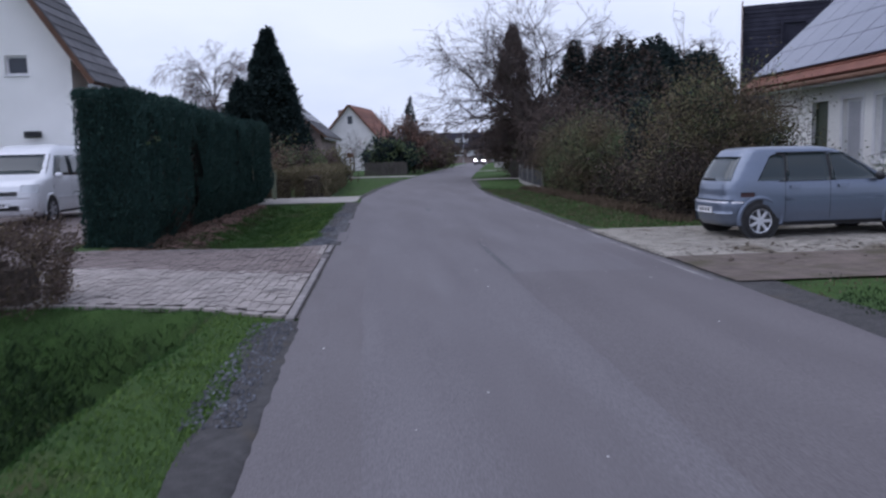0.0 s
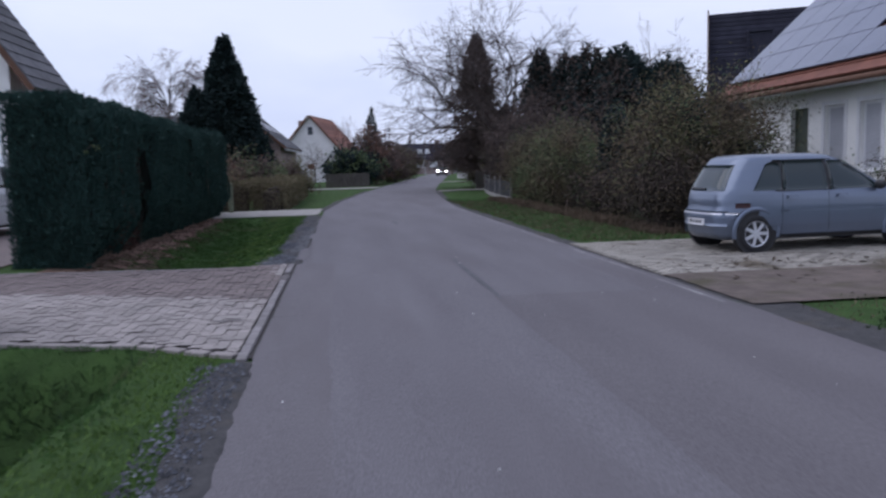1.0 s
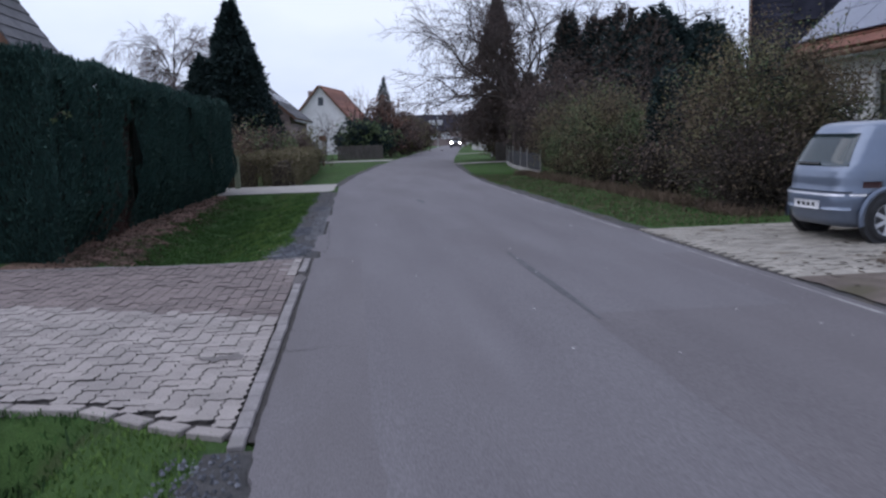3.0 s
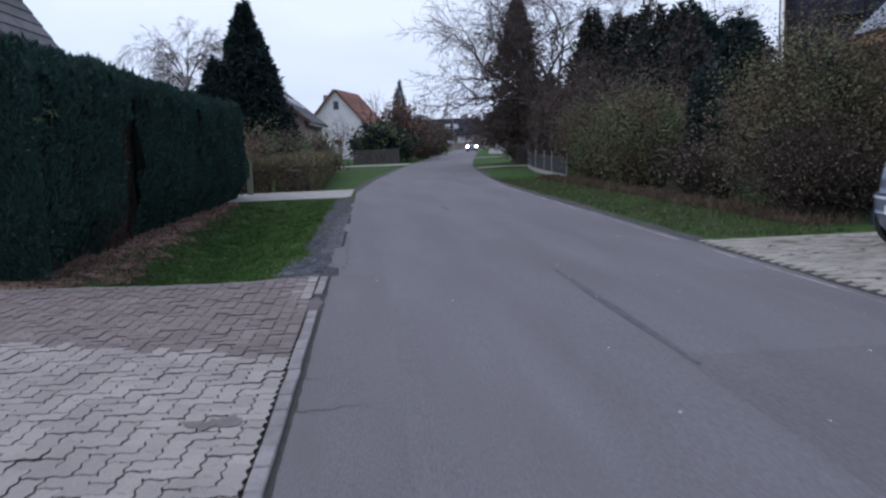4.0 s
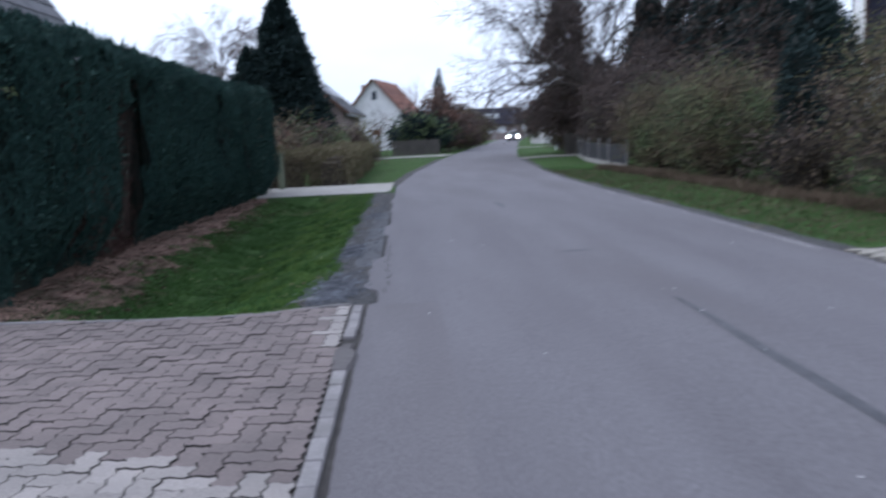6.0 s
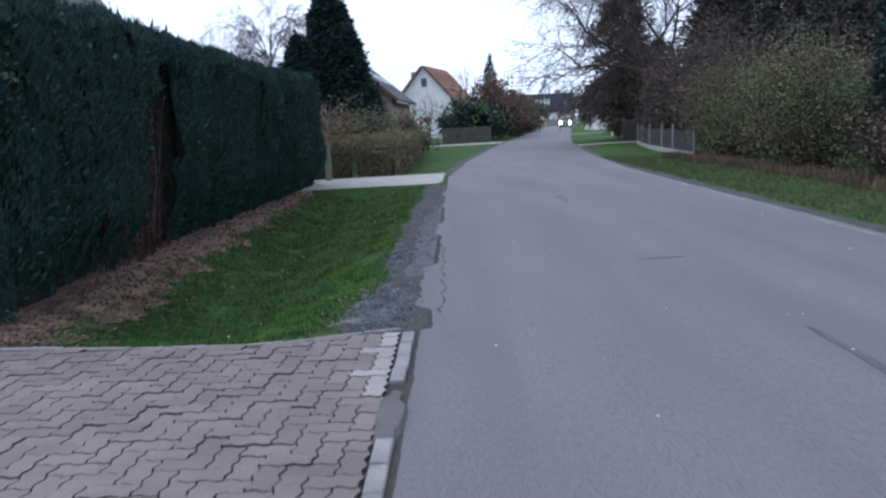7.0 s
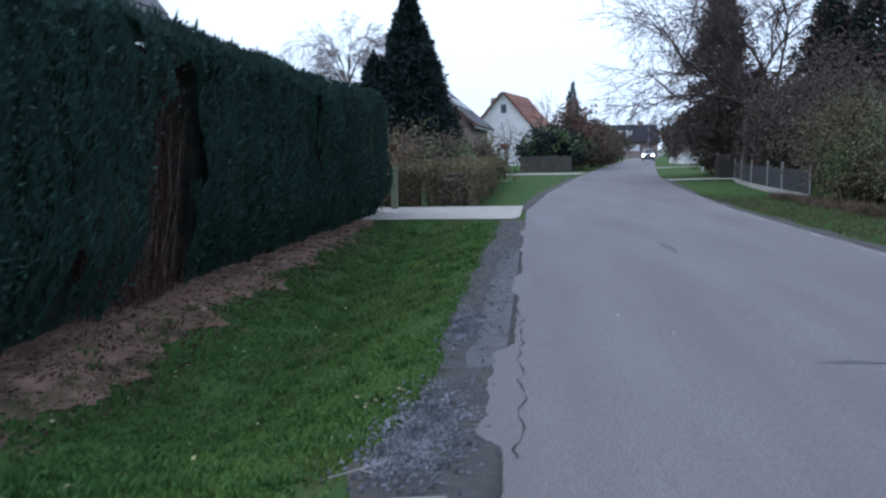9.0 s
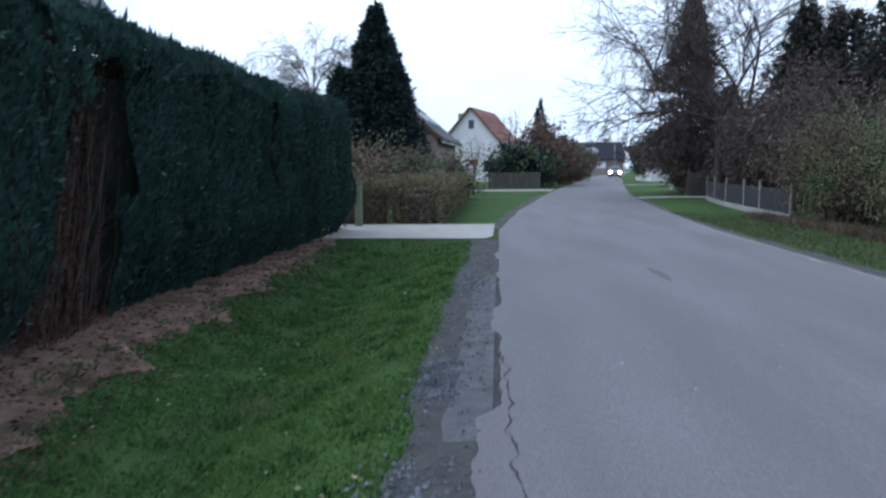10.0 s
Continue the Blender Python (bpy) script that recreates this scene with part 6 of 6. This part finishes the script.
VAN = dict(z=[0.22, 0.3, 0.45, 0.62, 0.8, 0.97, 1.1, 1.22, 1.38, 1.6, 1.82, 1.92, 2.0, 2.03], square=8.0, van=True,
           nose=[4.5, 4.58, 4.62, 4.62, 4.58, 4.5, 4.3, 3.85, 3.6, 3.35, 3.1, 2.95, 2.7, 2.4],
           tail=[0.08, 0.03, 0.0, 0.0, 0.02, 0.03, 0.04, 0.05, 0.07, 0.1, 0.14, 0.18, 0.28, 0.5],
           half=[0.86, 0.9, 0.92, 0.925, 0.925, 0.92, 0.915, 0.905, 0.88, 0.84, 0.79, 0.75, 0.68, 0.5],
           windows=[(0.3, 1.2, 1.2, 1.72, 0.06, 0.02, 0.0), (1.28, 2.35, 1.2, 1.72, 0.02, -0.02, 0.0), (2.45, 3.5, 1.2, 1.72, 0.0, -0.45, 0.0)],
           handles=(1.5, 2.55), handle_z=1.02, mould_z=0.62, wheels=(0.85, 3.75), wheel_r=0.33, doors=(1.24, 2.4, 3.55), belt=1.16, mirror=3.42,
           rear_glass=(1.2, 1.7, 0.72), windscreen=(1.26, 1.76, 0.8), tail_light=(0.95, 1.2), head_light=(0.8, 1.0), bumper=(0.4, 0.7), plate_z=0.46)
make_car(pose(-8.5, 16.4, 0.01, 0, 0, -90) @ Matrix.Translation((-4.62, 0, 0)), "white van parked on the drive beside the hedge", M_CAR_WHITE, VAN)
make_car(pose(15.1, 110.0, 0.0, 0, 0, -98) @ Matrix.Translation((-4.0, 0, 0)), "oncoming dark car with lit headlights on the road", material("dark_car_paint", (0.05, 0.05, 0.055), (0.06, 0.06, 0.065), 1.0, 0.3, 0.0, 200.0, coat=0.6), {**MPV, "head_light": (0.58, 0.84)}, lights_on=True)

# ---- fences, posts, lamps ----
fence = thing("fence", Matrix.Identity(4), "dark garden fence between pale concrete posts on a low base", "fence")
FY = [28.2, 30.9, 32.8, 35.6, 38.4, 41.2]
FX = [7.4, 7.52, 7.66, 7.92, 8.3, 8.75]
for x, y in zip(FX, FY):
    part("post", boxed(x - 0.024, y - 0.03, -0.1, x + 0.024, y + 0.03, 0.95, 0.006), M_POST, fence)
for i in range(len(FY) - 1):
    a, b = Vector((FX[i], FY[i], 0)), Vector((FX[i + 1], FY[i + 1], 0))
    d = b - a
    ang = math.atan2(d.y, d.x)
    m = Matrix.Translation(a) @ Matrix.Rotation(ang, 4, "Z")
    part("base_slab", boxed(0.055, -0.03, -0.08, d.length - 0.055, 0.03, 0.14, 0.008, m), M_POST, fence)
    for j in range(5):
        part("panel_board", boxed(0.055, -0.012 + 0.004 * (j % 2), 0.14 + 0.125 * j, d.length - 0.055, 0.012 + 0.004 * (j % 2), 0.26 + 0.125 * j, 0.004, m), M_FENCE, fence)
pf = thing("picket_fence", Matrix.Identity(4), "dark weathered picket fence beside the path", "fence")
for i in range(14):
    x, y = 8.9 + 0.12 * i, 45.0 + 0.05 * i
    part("picket", boxed(x - 0.05, y - 0.015, -0.06, x + 0.05, y + 0.015, 1.1, 0.006), M_GREY_WOOD, pf)
for z in (0.3, 0.85):
    part("rail", boxed(-0.06, 0.018, z, 1.75, 0.05, z + 0.07, 0, Matrix.Translation((8.9, 45.0, 0)) @ Matrix.Rotation(radians(22.6), 4, "Z")), M_GREY_WOOD, pf)
gp = thing("gate_post", Matrix.Identity(4), "pale greenish weathered post beside the hedge", "post")
part("shaft", boxed(-3.3, 26.25, -0.1, -3.14, 26.42, 1.0, 0.02), M_POST_GREEN, gp)
part("cap", boxed(-3.32, 26.23, 1.003, -3.12, 26.44, 1.04, 0.01), M_POST_GREEN, gp)


def street_lamp(x, y, h, label, arm):
    t = thing("street_lamp", pose(x, y, 0), label, "street lamp")
    bm = cyl(bmesh.new(), (0, 0, -0.1), (0, 0, h), 0.06, 0.04, 10)
    part("pole", bm, M_STEEL, t)
    bm = cyl(bmesh.new(), (0, 0, h - 0.02), (arm, 0, h + 0.12), 0.03, 0.03, 8)
    part("arm", bm, M_STEEL, t)
    part("lamp_head", boxed(arm - 0.12, -0.11, h + 0.08, arm + 0.42, 0.11, h + 0.17, 0.03), M_STEEL, t)
    return t


street_lamp(6.65, 101.3, 7.3, "tall galvanised street lamp", 0.9)
street_lamp(15.9, 140.0, 6.4, "slim pole with a lamp at the bend", 0.5)
street_lamp(20.6, 148.0, 6.0, "slim pole with a lamp at the bend", 0.5)
mk = thing("marker_post", pose(10.95, 58.0, 0), "white marker post at the verge", "post")
part("shaft", boxed(-0.06, -0.06, -0.1, 0.06, 0.06, 2.3, 0.01), M_WHITE_PAINT, mk)
part("top", boxed(-0.06, -0.08, 2.303, 0.32, 0.08, 2.42, 0.01), M_WHITE_PAINT, mk)
for i, (x, y) in enumerate(((17.2, 105.0), (17.6, 108.5))):
    rp = thing("reflector_post", pose(x, y, 0), "white roadside reflector post", "post", "reflector posts")
    part("shaft", boxed(-0.09, -0.06, -0.1, 0.09, 0.06, 1.0, 0.02), M_WHITE_PAINT, rp)
    part("band", boxed(-0.095, -0.065, 0.72, 0.095, 0.065, 0.84), M_PLASTIC, rp)
# low fence and bird house in the far garden
gf2 = thing("garden_fence", Matrix.Identity(4), "low weathered board fence in the garden", "fence")
for i in range(16):
    x = -0.6 + 0.22 * i
    part("board", boxed(x, 61.0, -0.08, x + 0.2, 61.03, 1.05 + 0.02 * (i % 3)), M_GREY_WOOD, gf2)
part("rail", boxed(-0.6, 61.035, 0.7, 2.9, 61.08, 0.78), M_GREY_WOOD, gf2)
bh = thing("bird_house", pose(-1.15, 47.0, 0), "small brown bird house on a post", "bird house")
part("post", boxed(-0.04, -0.04, -0.1, 0.04, 0.04, 1.5), M_WOOD_BROWN, bh)
part("body", boxed(-0.22, -0.18, 1.503, 0.22, 0.18, 1.8), M_WOOD_BROWN, bh)
for s in (-1, 1):
    part("roof", roof_slab([(s * 0.36, -0.28, 1.74), (s * 0.36, 0.28, 1.74), (0, 0.28, 2.12), (0, -0.28, 2.12)], 0.03), M_WOOD_BROWN, bh)

gt = thing("handrail", pose(11.9, 9.9, 0, 0, 0, 90), "dark metal handrail beside the house wall", "handrail")
for x in (-0.35, 0.35):
    part("post", boxed(x - 0.03, -0.03, -0.05, x + 0.03, 0.03, 1.15, 0.006), M_PLASTIC, gt)
for z in (0.72, 1.08):
    part("rail", boxed(-0.318, -0.015, z, 0.318, 0.015, z + 0.03), M_PLASTIC, gt)
tw = thing("fallen_twig", Matrix.Identity(4), "broken pale twig at the corner of the drive", "twig")
v, f = tubes([(np.array([-0.62, 10.1, 0.02]), np.array([-0.42, 10.22, 0.04]), 0.004, 0.003), (np.array([-0.5, 10.17, 0.03]), np.array([-0.4, 10.12, 0.03]), 0.003, 0.002)], 6)
part_np("wood", v, f, M_POST, tw)
# stray pale pebbles on the asphalt
n = 36
px = rng.uniform(0.3, 4.4, n)
py = rng.uniform(-1.5, 16, n)
pv_, pf_ = [], []
for i in range(n):
    q = st * rng.uniform(0.004, 0.011) * rng.uniform(0.7, 1.3, (5, 3))
    pv_.append(q + np.array([px[i], py[i], road_z(px[i], py[i]) + 0.002]))
    pf_.append(stf + 5 * i)
tagged(part_np("pebbles", np.concatenate(pv_), np.concatenate(pf_), M_PEBBLE), "stray pale pebbles on the asphalt", "pebbles", kind="stuff")

# ---- grass blades near the walk ----


def blades(name, xs, ys, mat, label, height, lean=0.5):
    n = len(xs)
    z = np.array([land(float(x), float(y)) for x, y in zip(xs, ys)])
    c = np.stack([xs, ys, z - 0.005], axis=1)
    d = np.stack([rng.normal(0, lean, n), rng.normal(0, lean, n), np.ones(n)], axis=1)
    v, f = leaf_mesh(c, d, height, 0.006, 0.1)
    ob = part_np(name, v, f, mat)
    return tagged(ob, label, "grass", kind="stuff")


n = 90000
ys = 10.0 + 12.8 * rng.uniform(0, 1, n) ** 1.35
xs = rng.uniform(-3.0, -0.28, n)
edge = np.array([-0.40 - 0.12 * wob(float(y), 1, 0.8) for y in ys])
soil_e = np.array([soil_edge(float(y)) for y in ys])
patchy = np.array([wob(float(x), float(y), 2.2, 9.0) for x, y in zip(xs, ys)])
ok = (xs < edge + rng.normal(0, 0.04, n)) & (xs > soil_e - np.abs(rng.normal(0, 0.34, n)) * (patchy > -0.1)) & (patchy > rng.uniform(-0.7, 0.05, n)) & ~((ys < 10.3) & (xs > -0.6))
# yellower turf in drifts by the road, coloured brighter for the bank's light
bright = ok & (np.abs(xs + 1.05 + 0.25 * patchy) < 0.65 + 0.3 * patchy + rng.normal(0, 0.15, n))
blades("lawn", xs[ok & ~bright], ys[ok & ~bright], M_BLADE, "short mown green grass in the ditch", 0.035)
blades("lawn", xs[bright], ys[bright], M_BLADE_BRIGHT, "short yellow-green turf coloured brighter for the light on the bank", 0.03)
n = 30000
ys = rng.uniform(-3.0, 5.0, n)
xs = rng.uniform(-3.4, -0.2, n)
ok = ys < np.interp(xs, NEAR_X, NEAR_Y) + 0.045
patchy = np.array([wob(float(x), float(y), 1.6, 9.0) for x, y in zip(xs, ys)])
# bank side again: the brighter turf colour stands in for light there
bright = ok & (xs > -0.85 - 0.3 * patchy + rng.normal(0, 0.12, n))
blades("lawn", xs[ok & ~bright], ys[ok & ~bright], M_BLADE, "short mown green grass in the ditch", 0.045)
blades("lawn", xs[bright], ys[bright], M_BLADE_BRIGHT, "short yellow-green turf coloured brighter for the light on the bank", 0.04)
n = 26000
ys = rng.uniform(-2.5, 4.9, n)
xs = rng.uniform(-3.6, -0.8, n)
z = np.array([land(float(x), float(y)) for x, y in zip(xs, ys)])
# low part of the ditch only: its shade is put into the weeds' colour
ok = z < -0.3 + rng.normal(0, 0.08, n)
blades("ditch_weeds", xs[ok], ys[ok], M_WEED, "rank green weeds coloured dark for the shade in the ditch", 0.12, 0.7)
n = 9000
ys = 11.6 + 20 * rng.uniform(0, 1, n) ** 1.2
xs = 5.0 + 2.1 * rng.uniform(0, 1, n)
blades("lawn", xs, ys, M_BLADE, "rough green verge grass", 0.07)
n = 15000
ys = rng.uniform(0, 5.7, n)
xs = rng.uniform(5.1, 11.5, n)
ok = np.array([wob(float(x), float(y), 1.6, 5.0) for x, y in zip(xs, ys)]) > (ys - 4.3) * 0.4
blades("lawn", xs[ok], ys[ok], M_WEED, "rough dark verge grass", 0.05)
blades("dry_grass", xs[~ok][:1500], ys[~ok][:1500], M_BLADE_DRY, "withered grass on trodden soil", 0.04, 0.7)
n = 9000
ys = 12.2 + 17.5 * rng.uniform(0, 1, n)
xs = 6.75 + np.abs(rng.normal(0, 0.45, n)) + 0.2 * np.array([wob(float(y), 3, 0.9) for y in ys])
blades("dry_grass", xs, ys, M_BLADE_DRY, "withered straw-coloured grass under the shrubs", 0.2, 0.6)
n = 11000
ys = 11.6 + 18 * rng.uniform(0, 1, n)
xs = 5.0 + 2.2 * rng.uniform(0, 1, n)
blades("dry_grass", xs, ys, M_BLADE_DRY, "withered grass on the verge", 0.06, 0.6)

n = 9000
ys = 10.05 + 3.6 * rng.uniform(0, 1, n)
xs = np.array([soil_edge(float(y)) for y in ys]) - np.abs(rng.normal(0.1, 0.55, n))
ok = (np.array([wob(float(x), float(y), 2.6, 14.0) for x, y in zip(xs, ys)]) > 0.0) & (xs > -3.5)
blades("moss", xs[ok], ys[ok], M_WEED, "dark moss and grass creeping over the soil", 0.035, 0.8)

# taller tufts in the ditch and along the foot of the hedge
tx, ty = [], []
for i in range(420):
    y0 = 10.1 + 12.4 * rng.uniform() ** 1.3
    x0 = rng.uniform(-3.15, -0.55)
    if x0 < soil_edge(y0) - 0.1 and rng.uniform() < 0.55:
        continue
    k = rng.integers(14, 46)
    tx.append(x0 + rng.normal(0, 0.05, k))
    ty.append(y0 + rng.normal(0, 0.05, k))
blades("grass_tuft", np.concatenate(tx), np.concatenate(ty), M_BLADE, "small tufts of longer green grass", 0.065, 0.6)
# needle litter and fallen twigs on the soil
n = 5200
ys = 10.0 + 12.6 * rng.uniform(0, 1, n)
xs = np.array([soil_edge(float(y)) for y in ys]) - rng.uniform(-0.25, 1.3, n)
z = np.array([land(float(x), float(y)) for x, y in zip(xs, ys)])
v, f = leaf_mesh(np.stack([xs, ys, z + 0.018], axis=1), np.stack([rng.normal(0, 1, n), rng.normal(0, 1, n), rng.normal(0, 0.12, n)], axis=1), 0.05, 0.007, 0.1)
tagged(part_np("leaf_litter", v, f, M_BLADE_DRY), "fallen brown leaves and twigs on bare soil", "leaf litter", kind="stuff")
